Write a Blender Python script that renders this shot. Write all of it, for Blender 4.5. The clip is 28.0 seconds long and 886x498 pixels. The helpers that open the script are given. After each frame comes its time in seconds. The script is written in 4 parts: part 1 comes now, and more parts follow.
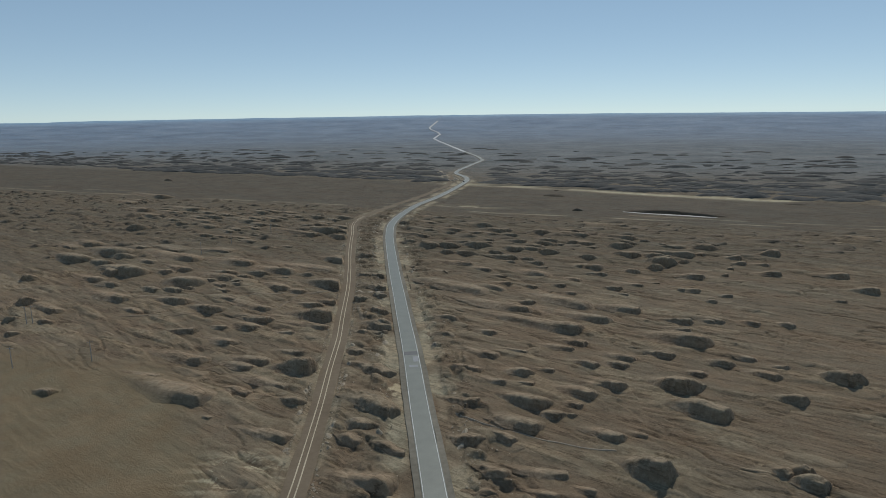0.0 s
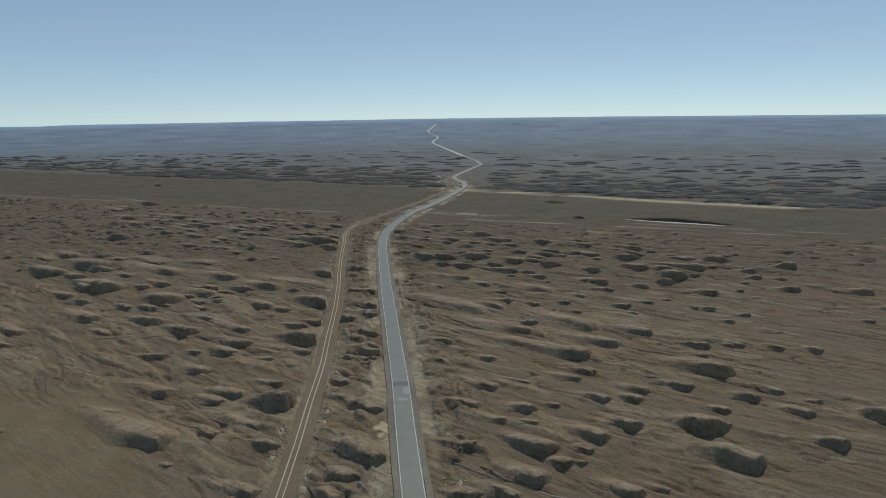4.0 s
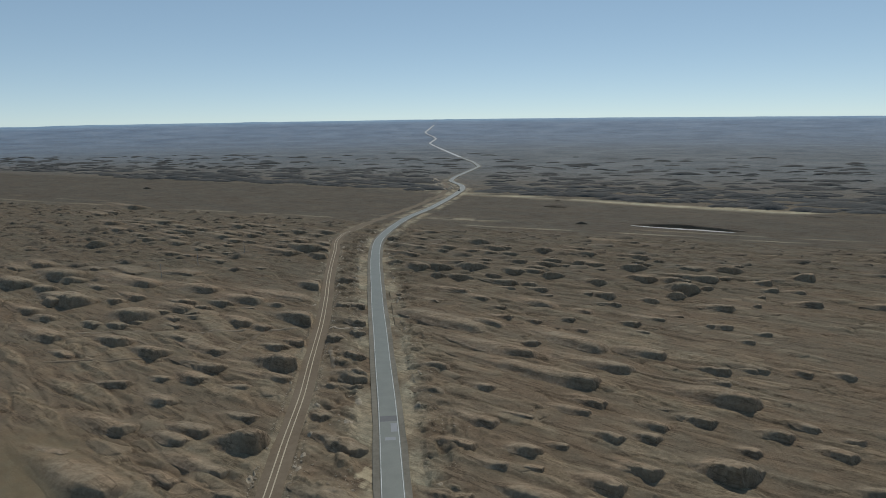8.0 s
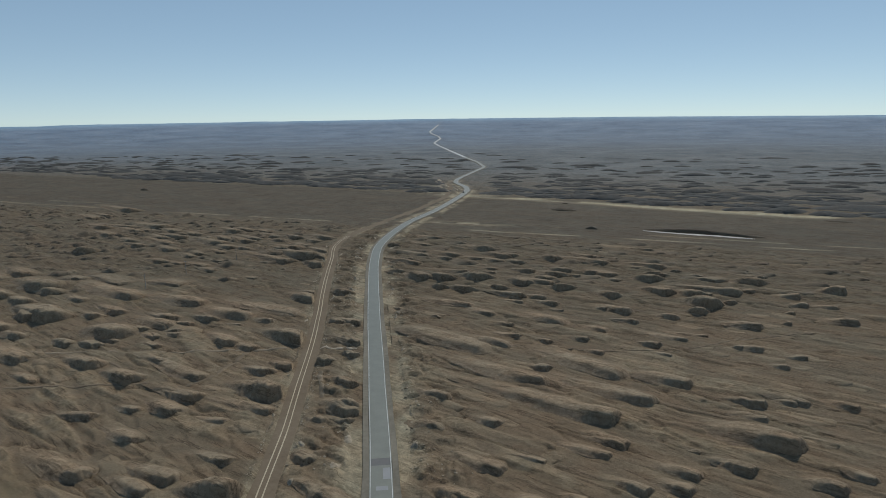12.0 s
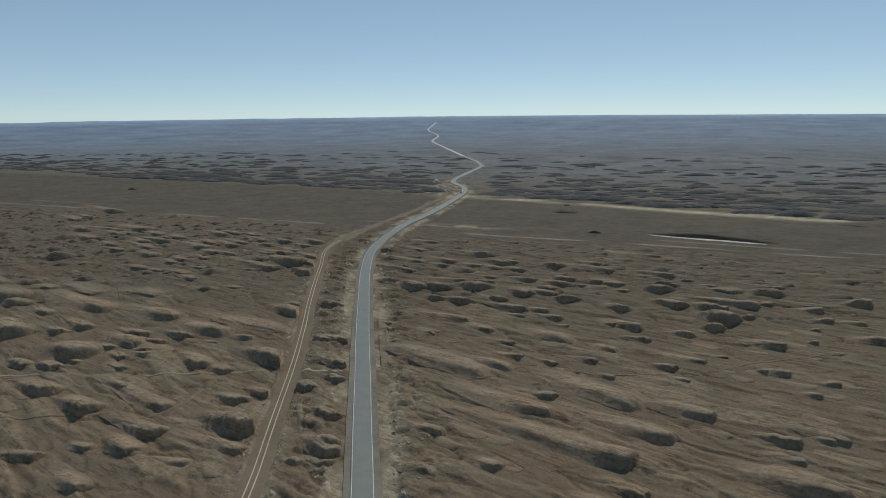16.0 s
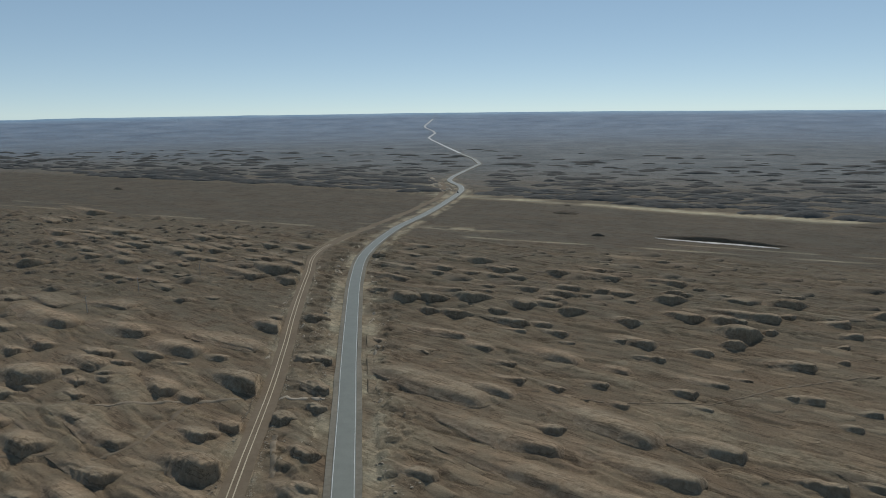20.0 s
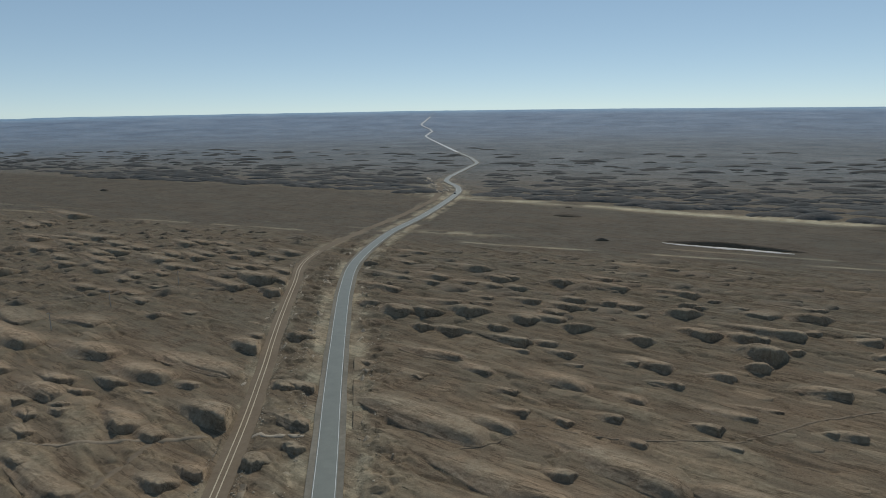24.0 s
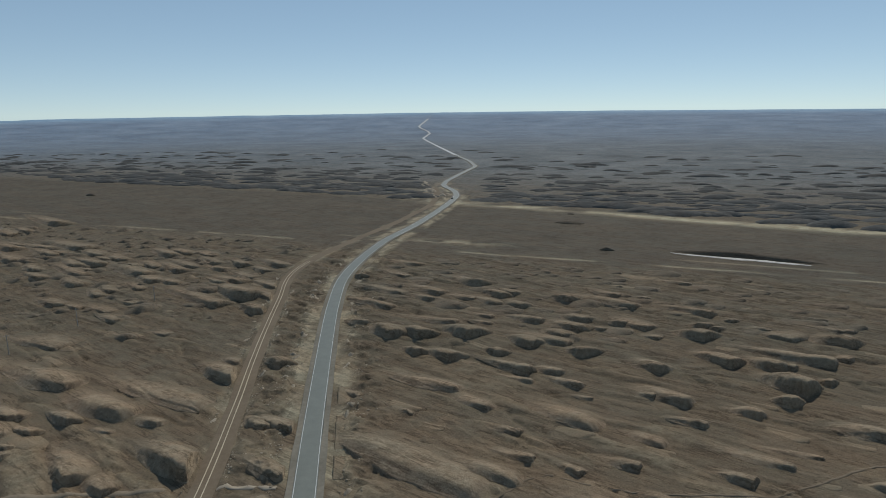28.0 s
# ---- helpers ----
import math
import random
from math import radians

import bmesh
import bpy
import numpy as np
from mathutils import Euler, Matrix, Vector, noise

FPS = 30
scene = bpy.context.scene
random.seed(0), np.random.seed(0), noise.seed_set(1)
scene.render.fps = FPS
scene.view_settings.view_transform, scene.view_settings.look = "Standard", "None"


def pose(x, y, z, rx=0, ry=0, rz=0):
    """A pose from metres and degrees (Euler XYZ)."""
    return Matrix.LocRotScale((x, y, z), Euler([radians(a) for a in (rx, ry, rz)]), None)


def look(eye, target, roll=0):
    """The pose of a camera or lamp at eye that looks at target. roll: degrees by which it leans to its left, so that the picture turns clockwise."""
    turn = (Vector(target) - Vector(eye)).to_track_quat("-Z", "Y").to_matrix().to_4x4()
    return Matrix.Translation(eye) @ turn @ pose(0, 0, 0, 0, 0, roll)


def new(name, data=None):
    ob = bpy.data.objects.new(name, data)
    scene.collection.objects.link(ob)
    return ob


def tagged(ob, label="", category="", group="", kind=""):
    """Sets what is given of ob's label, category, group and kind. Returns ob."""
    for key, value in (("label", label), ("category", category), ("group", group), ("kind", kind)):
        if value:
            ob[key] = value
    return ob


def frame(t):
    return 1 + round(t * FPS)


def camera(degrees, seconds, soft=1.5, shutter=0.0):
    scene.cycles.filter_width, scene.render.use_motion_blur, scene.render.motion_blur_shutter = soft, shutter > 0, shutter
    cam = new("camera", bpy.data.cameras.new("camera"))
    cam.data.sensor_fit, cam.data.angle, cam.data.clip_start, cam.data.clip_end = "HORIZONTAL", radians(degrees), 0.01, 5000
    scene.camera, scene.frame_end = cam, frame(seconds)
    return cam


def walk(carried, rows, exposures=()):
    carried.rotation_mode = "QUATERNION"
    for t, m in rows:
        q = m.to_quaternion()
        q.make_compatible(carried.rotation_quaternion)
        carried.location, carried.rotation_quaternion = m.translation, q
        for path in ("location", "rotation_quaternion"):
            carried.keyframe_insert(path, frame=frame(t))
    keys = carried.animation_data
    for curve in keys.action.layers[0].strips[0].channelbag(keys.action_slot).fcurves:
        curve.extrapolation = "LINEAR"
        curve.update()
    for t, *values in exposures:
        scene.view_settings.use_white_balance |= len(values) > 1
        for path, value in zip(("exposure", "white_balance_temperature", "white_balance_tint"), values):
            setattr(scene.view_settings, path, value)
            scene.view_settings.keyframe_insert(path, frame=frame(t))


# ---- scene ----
EXPO = -0.3
cam = camera(68, 28.0, soft=0.9)
PATH = [
    (0, (0.00, 0.00, 97.00), (-1.794, 97.952, 76.944), -0.76),
    (0.5, (0.24, 3.33, 97.07), (-1.545, 101.289, 77.053), -0.77),
    (1, (0.47, 6.67, 97.14), (-1.325, 104.632, 77.159), -0.80),
    (1.5, (0.69, 10.01, 97.22), (-1.078, 107.993, 77.310), -0.79),
    (2, (0.91, 13.36, 97.29), (-0.859, 111.358, 77.448), -0.81),
    (2.5, (1.12, 16.72, 97.36), (-0.610, 114.734, 77.602), -0.83),
    (3, (1.32, 20.09, 97.44), (-0.368, 118.109, 77.720), -0.83),
    (3.5, (1.51, 23.46, 97.51), (-0.134, 121.494, 77.859), -0.80),
    (5.5, (2.23, 37.00, 97.80), (0.792, 135.072, 78.288), -0.82),
    (6, (2.40, 40.40, 97.87), (0.995, 138.473, 78.365), -0.77),
    (6.5, (2.56, 43.81, 97.95), (1.191, 141.883, 78.461), -0.77),
    (7, (2.72, 47.22, 98.02), (1.389, 145.292, 78.527), -0.73),
    (7.5, (2.87, 50.63, 98.09), (1.558, 148.713, 78.629), -0.72),
    (8, (3.02, 54.05, 98.17), (1.697, 152.127, 78.683), -0.73),
    (8.5, (3.16, 57.48, 98.24), (1.710, 155.552, 78.778), -0.74),
    (9, (3.30, 60.90, 98.31), (1.567, 158.973, 78.847), -0.72),
    (9.5, (3.44, 64.33, 98.39), (1.481, 162.394, 78.897), -0.76),
    (10, (3.57, 67.76, 98.46), (1.479, 165.818, 78.943), -0.80),
    (10.5, (3.70, 71.20, 98.54), (1.646, 169.251, 78.997), -0.76),
    (11, (3.83, 74.64, 98.61), (1.811, 172.688, 79.060), -0.76),
    (11.5, (3.95, 78.08, 98.68), (1.913, 176.123, 79.107), -0.76),
    (12, (4.08, 81.52, 98.76), (2.026, 179.566, 79.182), -0.74),
    (12.5, (4.20, 84.97, 98.83), (2.176, 183.015, 79.272), -0.74),
    (14.5, (4.66, 98.76, 99.13), (2.830, 196.786, 79.437), -0.65),
    (15, (4.78, 102.21, 99.20), (2.994, 200.219, 79.419), -0.62),
    (15.5, (4.89, 105.66, 99.28), (3.090, 203.657, 79.431), -0.60),
    (16, (5.00, 109.11, 99.35), (3.254, 207.090, 79.408), -0.58),
    (16.5, (5.12, 112.57, 99.43), (3.394, 210.522, 79.387), -0.51),
    (17, (5.23, 116.02, 99.50), (3.580, 213.960, 79.392), -0.50),
    (17.5, (5.35, 119.47, 99.58), (3.708, 217.399, 79.408), -0.50),
    (18, (5.46, 122.92, 99.65), (3.926, 220.841, 79.441), -0.55),
    (18.5, (5.58, 126.37, 99.73), (4.099, 224.277, 79.450), -0.59),
    (19, (5.69, 129.81, 99.80), (4.263, 227.714, 79.472), -0.61),
    (19.5, (5.81, 133.26, 99.88), (4.473, 231.147, 79.485), -0.65),
    (20, (5.93, 136.70, 99.95), (4.588, 234.575, 79.483), -0.65),
    (20.5, (6.05, 140.14, 100.03), (4.816, 238.000, 79.473), -0.67),
    (21, (6.18, 143.58, 100.10), (5.046, 241.428, 79.491), -0.75),
    (21.5, (6.31, 147.02, 100.18), (5.235, 244.855, 79.515), -0.74),
    (23.5, (6.84, 160.73, 100.48), (5.782, 258.545, 79.700), -0.74),
    (24, (6.99, 164.15, 100.55), (5.984, 261.963, 79.762), -0.78),
    (24.5, (7.13, 167.57, 100.63), (6.137, 265.377, 79.834), -0.76),
    (25, (7.29, 170.98, 100.71), (6.362, 268.781, 79.872), -0.81),
    (25.5, (7.44, 174.39, 100.78), (6.594, 272.194, 79.974), -0.82),
    (26, (7.60, 177.79, 100.86), (6.782, 275.603, 80.083), -0.81),
    (26.5, (7.77, 181.18, 100.93), (6.959, 279.003, 80.175), -0.81),
    (27, (7.94, 184.58, 101.01), (7.172, 282.391, 80.236), -0.80),
    (27.5, (8.12, 187.96, 101.09), (7.331, 285.778, 80.317), -0.77),
    (28, (8.30, 191.34, 101.16), (7.557, 289.207, 80.625), -0.77),
]
walk(cam, [(t, look(eye, target, roll)) for t, eye, target, roll in PATH], exposures=[(0.0, EXPO), (28.0, EXPO)])

# ---- sky and sun ----
SUN_UP, SUN_RIGHT = 45.0, 18.0          # degrees above the ground, and to the right of +y
world = bpy.data.worlds.new("sky")
scene.world = world
world.use_nodes = True
sky = world.node_tree.nodes.new("ShaderNodeTexSky")
sky.sky_type = "NISHITA"
sky.sun_disc = False
sky.sun_elevation, sky.sun_rotation = radians(SUN_UP), radians(SUN_RIGHT)
sky.altitude, sky.air_density, sky.dust_density, sky.ozone_density = 6500, 1.0, 1.6, 0.3
tint = world.node_tree.nodes.new("ShaderNodeMix")
tint.data_type, tint.blend_type = "RGBA", "MULTIPLY"
tint.inputs[0].default_value, tint.inputs[7].default_value = 1.0, (2.36, 2.68, 2.74, 1)
pale = world.node_tree.nodes.new("ShaderNodeHueSaturation")
pale.inputs["Saturation"].default_value = 1.12
world.node_tree.links.new(sky.outputs[0], pale.inputs["Color"])
soften = world.node_tree.nodes.new("ShaderNodeGamma")
soften.inputs["Gamma"].default_value = 0.5
world.node_tree.links.new(pale.outputs[0], soften.inputs[0])
world.node_tree.links.new(soften.outputs[0], tint.inputs[6])
world.node_tree.links.new(tint.outputs[2], world.node_tree.nodes["Background"].inputs[0])
world.node_tree.nodes["Background"].inputs[1].default_value = 0.103
sun = new("sun", bpy.data.lights.new("sun", "SUN"))
sun.data.energy, sun.data.angle, sun.data.color = 2.8, radians(0.53), (1.0, 0.945, 0.85)
up, side = radians(SUN_UP), radians(SUN_RIGHT)
sun_way = Vector((math.sin(side) * math.cos(up), math.cos(side) * math.cos(up), math.sin(up)))
sun.matrix_world = look(sun_way * 300, (0, 0, 0))


# ---- materials ----
def links(mat):
    mat.use_nodes = True
    return mat.node_tree.nodes, mat.node_tree.links


def noise_node(nodes, wires, vector, scale, detail=4.0, rough=0.55):
    n = nodes.new("ShaderNodeTexNoise")
    n.inputs["Scale"].default_value, n.inputs["Detail"].default_value, n.inputs["Roughness"].default_value = scale, detail, rough
    wires.new(vector, n.inputs["Vector"])
    return n.outputs[0]


def ramp_node(nodes, wires, value, stops):
    r = nodes.new("ShaderNodeValToRGB")
    while len(r.color_ramp.elements) < len(stops):
        r.color_ramp.elements.new(0.5)
    for e, (at, c) in zip(r.color_ramp.elements, stops):
        e.position, e.color = at, (*c, 1) if isinstance(c, tuple) else (c, c, c, 1)
    wires.new(value, r.inputs[0])
    return r.outputs[0]


def mix_node(nodes, wires, fac, a, b, how="MIX"):
    m = nodes.new("ShaderNodeMix")
    m.data_type, m.blend_type = "RGBA", how
    for value, slot in ((fac, m.inputs[0]), (a, m.inputs[6]), (b, m.inputs[7])):
        if isinstance(value, bpy.types.NodeSocket):
            wires.new(value, slot)
        elif isinstance(value, tuple):
            slot.default_value = (*value, 1)
        else:
            slot.default_value = value
    return m.outputs[2]


def windward(nodes, wires, long=1.0, wide=1.0):
    """World place, turned along the wind and squeezed: long metres with the wind for each wide metre across."""
    geo = nodes.new("ShaderNodeNewGeometry")
    m = nodes.new("ShaderNodeMapping")
    m.vector_type = "TEXTURE"
    m.inputs["Rotation"].default_value = (0, 0, radians(WIND))
    m.inputs["Scale"].default_value = (long, wide, wide)
    wires.new(geo.outputs["Position"], m.inputs[0])
    return geo.outputs["Position"], m.outputs[0]


def bump_node(nodes, wires, height, distance, strength=0.8):
    b = nodes.new("ShaderNodeBump")
    b.inputs["Strength"].default_value, b.inputs["Distance"].default_value = strength, distance
    wires.new(height, b.inputs["Height"])
    return b.outputs[0]


WIND = -37.0                            # the ridges' noses point this way, in degrees from +x


def earth(name, dark, mid, pale, grain=1.0, relief=0.5, streak=5.0, zones=()):
    """Dry earth: streaks along the wind, blotches and grain. zones: (attribute, dark, pale, scale) colours laid over it."""
    mat = bpy.data.materials.new(name)
    nodes, wires = links(mat)
    shader = nodes["Principled BSDF"]
    place, along = windward(nodes, wires, streak, 1.0)
    big = noise_node(nodes, wires, place, 0.018, 5, 0.6)
    lines = noise_node(nodes, wires, along, 0.3, 7, 0.68)
    fine = noise_node(nodes, wires, place, 1.1 * grain, 7, 0.75)
    patches = noise_node(nodes, wires, place, 0.11, 6, 0.62)
    both = mix_node(nodes, wires, 0.45, mix_node(nodes, wires, 0.5, big, patches), lines)
    both = mix_node(nodes, wires, 0.45, both, fine)
    colour = ramp_node(nodes, wires, both, [(0.37, dark), (0.5, mid), (0.63, pale)])
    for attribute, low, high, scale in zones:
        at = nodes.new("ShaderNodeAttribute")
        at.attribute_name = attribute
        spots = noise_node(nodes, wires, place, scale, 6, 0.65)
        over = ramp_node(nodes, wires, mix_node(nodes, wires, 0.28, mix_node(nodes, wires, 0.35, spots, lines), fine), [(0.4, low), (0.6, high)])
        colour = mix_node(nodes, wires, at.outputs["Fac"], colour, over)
    drift = ramp_node(nodes, wires, mix_node(nodes, wires, 0.5, patches, noise_node(nodes, wires, along, 0.05, 4, 0.6)), [(0.42, (1.0, 1.02, 0.94)), (0.58, (1.09, 1.01, 0.88))])
    colour = mix_node(nodes, wires, 1.0, colour, drift, "MULTIPLY")
    rill = nodes.new("ShaderNodeMath")
    rill.operation = "ABSOLUTE"
    less = nodes.new("ShaderNodeMath")
    less.operation, less.inputs[1].default_value = "SUBTRACT", 0.5
    _, stretched = windward(nodes, wires, 9.0, 1.0)
    wires.new(noise_node(nodes, wires, stretched, 0.22, 5, 0.6), less.inputs[0])
    wires.new(less.outputs[0], rill.inputs[0])
    lined = ramp_node(nodes, wires, rill.outputs[0], [(0.0, 0.55), (0.015, 0.7), (0.035, 1.0)])
    sandy = nodes.new("ShaderNodeAttribute")
    sandy.attribute_name = "smooth"
    where = mix_node(nodes, wires, sandy.outputs["Fac"], ramp_node(nodes, wires, patches, [(0.4, 0.0), (0.56, 1.0)]), (0.0, 0.0, 0.0))
    colour = mix_node(nodes, wires, where, colour, mix_node(nodes, wires, 1.0, colour, lined, "MULTIPLY"))
    wires.new(colour, shader.inputs["Base Color"])
    shader.inputs["Roughness"].default_value = 0.95
    shader.inputs["Specular IOR Level"].default_value = 0.15
    tall = mix_node(nodes, wires, 0.45, lines, fine)
    wires.new(bump_node(nodes, wires, tall, relief, 1.0), shader.inputs["Normal"])
    return mat


def plain(name, dark, pale, scale, rough=0.9, relief=0.02, gloss=0.3):
    mat = bpy.data.materials.new(name)
    nodes, wires = links(mat)
    shader = nodes["Principled BSDF"]
    place, _ = windward(nodes, wires)
    fine, wide = noise_node(nodes, wires, place, scale, 6, 0.7), noise_node(nodes, wires, place, scale * 0.07, 4, 0.6)
    both = mix_node(nodes, wires, 0.5, fine, wide)
    wires.new(ramp_node(nodes, wires, both, [(0.36, dark), (0.64, pale)]), shader.inputs["Base Color"])
    shader.inputs["Roughness"].default_value, shader.inputs["Specular IOR Level"].default_value = rough, gloss
    wires.new(bump_node(nodes, wires, fine, relief), shader.inputs["Normal"])
    return mat


GROUND = earth("desert_ground", (0.116, 0.09, 0.065), (0.174, 0.1345, 0.098), (0.243, 0.1925, 0.145), 1.0, 1.0, zones=[
    ("rib", (0.16, 0.127, 0.09), (0.3, 0.243, 0.178), 0.5),
    ("dusky", (0.094, 0.076, 0.057), (0.168, 0.139, 0.104), 0.12),
    # Pale clay backs, brightened further in colour where the sun catches them.
    ("crust", (0.205, 0.158, 0.114), (0.365, 0.292, 0.218), 0.35),
    # Exposed flank clay, its colour lightened and warmed to lift the shade there.
    ("bare", (0.185, 0.138, 0.1), (0.3, 0.238, 0.18), 0.6),
    ("smooth", (0.165, 0.129, 0.085), (0.213, 0.171, 0.117), 0.05),
    ("gravel", (0.09, 0.076, 0.061), (0.13, 0.11, 0.087), 0.03),
    # Aerial haze painted into the far gravel's colour, bluer up to the rim.
    ("hazy_plain", (0.09, 0.1, 0.112), (0.208, 0.222, 0.238), 0.009),
    ("far_haze", (0.14, 0.197, 0.3), (0.258, 0.33, 0.45), 0.006),
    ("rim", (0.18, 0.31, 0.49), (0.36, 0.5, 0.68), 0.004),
    ("verge", (0.175, 0.148, 0.108), (0.43, 0.377, 0.287), 0.22),
    ("salt", (0.36, 0.31, 0.22), (0.6, 0.54, 0.41), 0.08)])
CLAY = earth("yardang_clay", (0.16, 0.125, 0.09), (0.22, 0.174, 0.127), (0.3, 0.245, 0.182), 1.6, 0.5, 5.0)
DUSKY_CLAY = earth("dusky_yardang_clay", (0.105, 0.085, 0.065), (0.155, 0.126, 0.098), (0.22, 0.182, 0.143), 1.2, 0.5, 5.0)
KNOLL = earth("dark_gravel_knoll", (0.075, 0.062, 0.05), (0.11, 0.092, 0.074), (0.16, 0.135, 0.108), 1.0, 0.8, 4.0)
DARK_CLAY = earth("distant_yardang_clay", (0.058, 0.059, 0.061), (0.086, 0.087, 0.089), (0.135, 0.135, 0.137), 0.5, 0.5, 4.0)
ASPHALT = plain("asphalt", (0.12, 0.131, 0.108), (0.162, 0.175, 0.144), 3.0, 0.5, 0.004, 0.5)
# Asphalt seen at a grazing angle: its sheen is painted as pale colour.
SHEEN_ROAD = plain("road_painted_sheen", (0.36, 0.37, 0.36), (0.5, 0.51, 0.5), 0.4, 0.6, 0.01, 0.4)
PATCH = plain("fresh_asphalt_patch", (0.2, 0.21, 0.215), (0.25, 0.26, 0.265), 4.0, 0.6, 0.01, 0.5)
SEAL = plain("dark_asphalt_seam", (0.07, 0.072, 0.075), (0.1, 0.1, 0.1), 4.0, 0.6, 0.01, 0.5)
PAINT = plain("worn_white_road_paint", (0.42, 0.42, 0.4), (0.7, 0.7, 0.67), 2.0, 0.7)
SHOULDER = plain("gravel_shoulder", (0.15, 0.137, 0.108), (0.25, 0.226, 0.178), 0.5, 0.95, 0.06, 0.15)
TRACK = plain("graded_dirt", (0.15, 0.115, 0.078), (0.213, 0.168, 0.117), 0.5, 0.95, 0.1, 0.15)
RUT = plain("pale_wheel_rut", (0.42, 0.355, 0.25), (0.56, 0.485, 0.36), 1.5, 0.95, 0.03, 0.15)
RUBBLE = plain("rubble", (0.18, 0.145, 0.1), (0.46, 0.39, 0.29), 0.6, 0.95, 0.1, 0.15)
SALT = plain("salt_crust", (0.45, 0.42, 0.37), (0.68, 0.65, 0.6), 0.3, 0.85, 0.03, 0.3)
CONCRETE = plain("pole_concrete", (0.25, 0.24, 0.22), (0.38, 0.36, 0.33), 3.0, 0.9, 0.01)
STEEL = plain("dull_steel", (0.2, 0.2, 0.2), (0.3, 0.3, 0.3), 5.0, 0.5, 0.005, 0.5)
CERAMIC = plain("brown_ceramic", (0.08, 0.04, 0.03), (0.12, 0.06, 0.045), 5.0, 0.3, 0.002, 0.5)
CAR_PAINT = plain("dark_car_paint", (0.015, 0.016, 0.02), (0.02, 0.022, 0.028), 2.0, 0.3, 0.0, 0.5)
CAR_GLASS = plain("dark_car_glass", (0.02, 0.025, 0.03), (0.03, 0.035, 0.04), 2.0, 0.1, 0.0, 0.6)
RUBBER = plain("tyre_rubber", (0.02, 0.02, 0.02), (0.03, 0.03, 0.03), 4.0, 0.9)


# ---- the lie of the land ----
def value_noise(x, y, seed=0):
    ix, iy = np.floor(x).astype(np.int64), np.floor(y).astype(np.int64)
    fx, fy = x - ix, y - iy
    fx, fy = fx * fx * (3 - 2 * fx), fy * fy * (3 - 2 * fy)

    def corner(a, b):
        h = (a * 374761393 + b * 668265263 + seed * 974634777) & 0xFFFFFFFF
        h = ((h ^ (h >> 13)) * 1274126177) & 0xFFFFFFFF
        return ((h ^ (h >> 16)) & 0xFFFFFF) / 0xFFFFFF

    low = corner(ix, iy) * (1 - fx) + corner(ix + 1, iy) * fx
    high = corner(ix, iy + 1) * (1 - fx) + corner(ix + 1, iy + 1) * fx
    return low * (1 - fy) + high * fy


def rough_noise(x, y, seed, octaves=3):
    total, size = 0.0, 1.0
    for n in range(octaves):
        total = total + size * value_noise(x * 2**n, y * 2**n, seed + n)
        size *= 0.5
    return total / (2 - 2 * size)


def smoothstep(a, b, v):
    s = np.clip((v - a) / (b - a), 0, 1)
    return s * s * (3 - 2 * s)


FLAT, EDGE = 2600.0, 4850.0             # the plain is level to FLAT metres and then rises slowly to its rim


def reach(r):
    """How far a point of the rising plain would lie away, were the plain level."""
    return r * np.exp(3.0 * (np.clip(r - FLAT, 0, None) / (EDGE - FLAT)) ** 2)


def rise(x, y):
    r = np.hypot(x, y)
    far = smoothstep(FLAT, EDGE, r)
    return 97.0 * (1 - r / reach(r)) - 13.0 * far * np.clip(x / np.maximum(r, 1) / 0.56, -1.3, 1.3) ** 2


def drawn_in(x, y):
    """A level place beyond FLAT, moved to where the rising plain shows it."""
    want, steps = math.hypot(x, y), np.linspace(1, EDGE, 5000)
    return np.interp(want, reach(steps), steps) / want


def course(points, soft):
    """A smooth line x(y) through the points."""
    moved = [(x * drawn_in(x, y), y * drawn_in(x, y)) for x, y in points]
    ys = np.arange(moved[0][1], moved[-1][1], 4.0)
    xs = np.interp(ys, [p[1] for p in moved], [p[0] for p in moved])
    k = np.exp(-0.5 * (np.arange(-20, 21) * 4.0 / soft) ** 2)
    padded = np.r_[xs[0] - (xs[1] - xs[0]) * np.arange(20, 0, -1), xs, xs[-1] + (xs[-1] - xs[-2]) * np.arange(1, 21)]
    return ys, np.convolve(padded, k / k.sum(), "valid")


ROAD = course([(18, -500), (12, 0), (1, 100), (-5.5, 152), (-8.5, 176), (-11.2, 196), (-13.6, 215), (-16.7, 242), (-20.5, 272), (-24.5, 300), (-27.2, 320),
               (-30.9, 349), (-34.6, 374), (-39.8, 414), (-47.2, 473), (-52.6, 518), (-57.5, 578), (-56, 613), (-51, 656), (-41.5, 712), (-21.5, 776), (-6, 842),
               (10, 920), (20, 980), (19, 1034), (8, 1075),
               (2, 1107), (8, 1163), (35, 1291), (62, 1416), (55, 1552), (25, 1776), (-15, 2112), (-59, 2487), (-81, 2727),
               (-73, 3083), (-66, 3252), (-87, 3668), (-151, 4382), (-179, 4945), (-194, 6594), (-231, 9891)], 14.0)
DIRT = course([(-40, -300), (-42, 100), (-43, 153), (-44.5, 177), (-45.7, 195), (-47, 215), (-49.6, 243), (-52, 280), (-55, 303), (-57.5, 327), (-60.2, 353),
               (-63, 376), (-66, 397), (-68.6, 416), (-73, 443), (-77.8, 477), (-83.4, 521), (-86.4, 548), (-91, 575), (-93, 596),
               (-92, 620), (-86, 650), (-77, 684), (-60, 738), (-40, 796), (-26, 850), (-11, 905),
               (-6, 960), (-4, 1020), (-8, 1090)], 9.0)


def road_x(y):
    return np.interp(y, *ROAD)


def dirt_x(y):
    return np.interp(y, *DIRT)


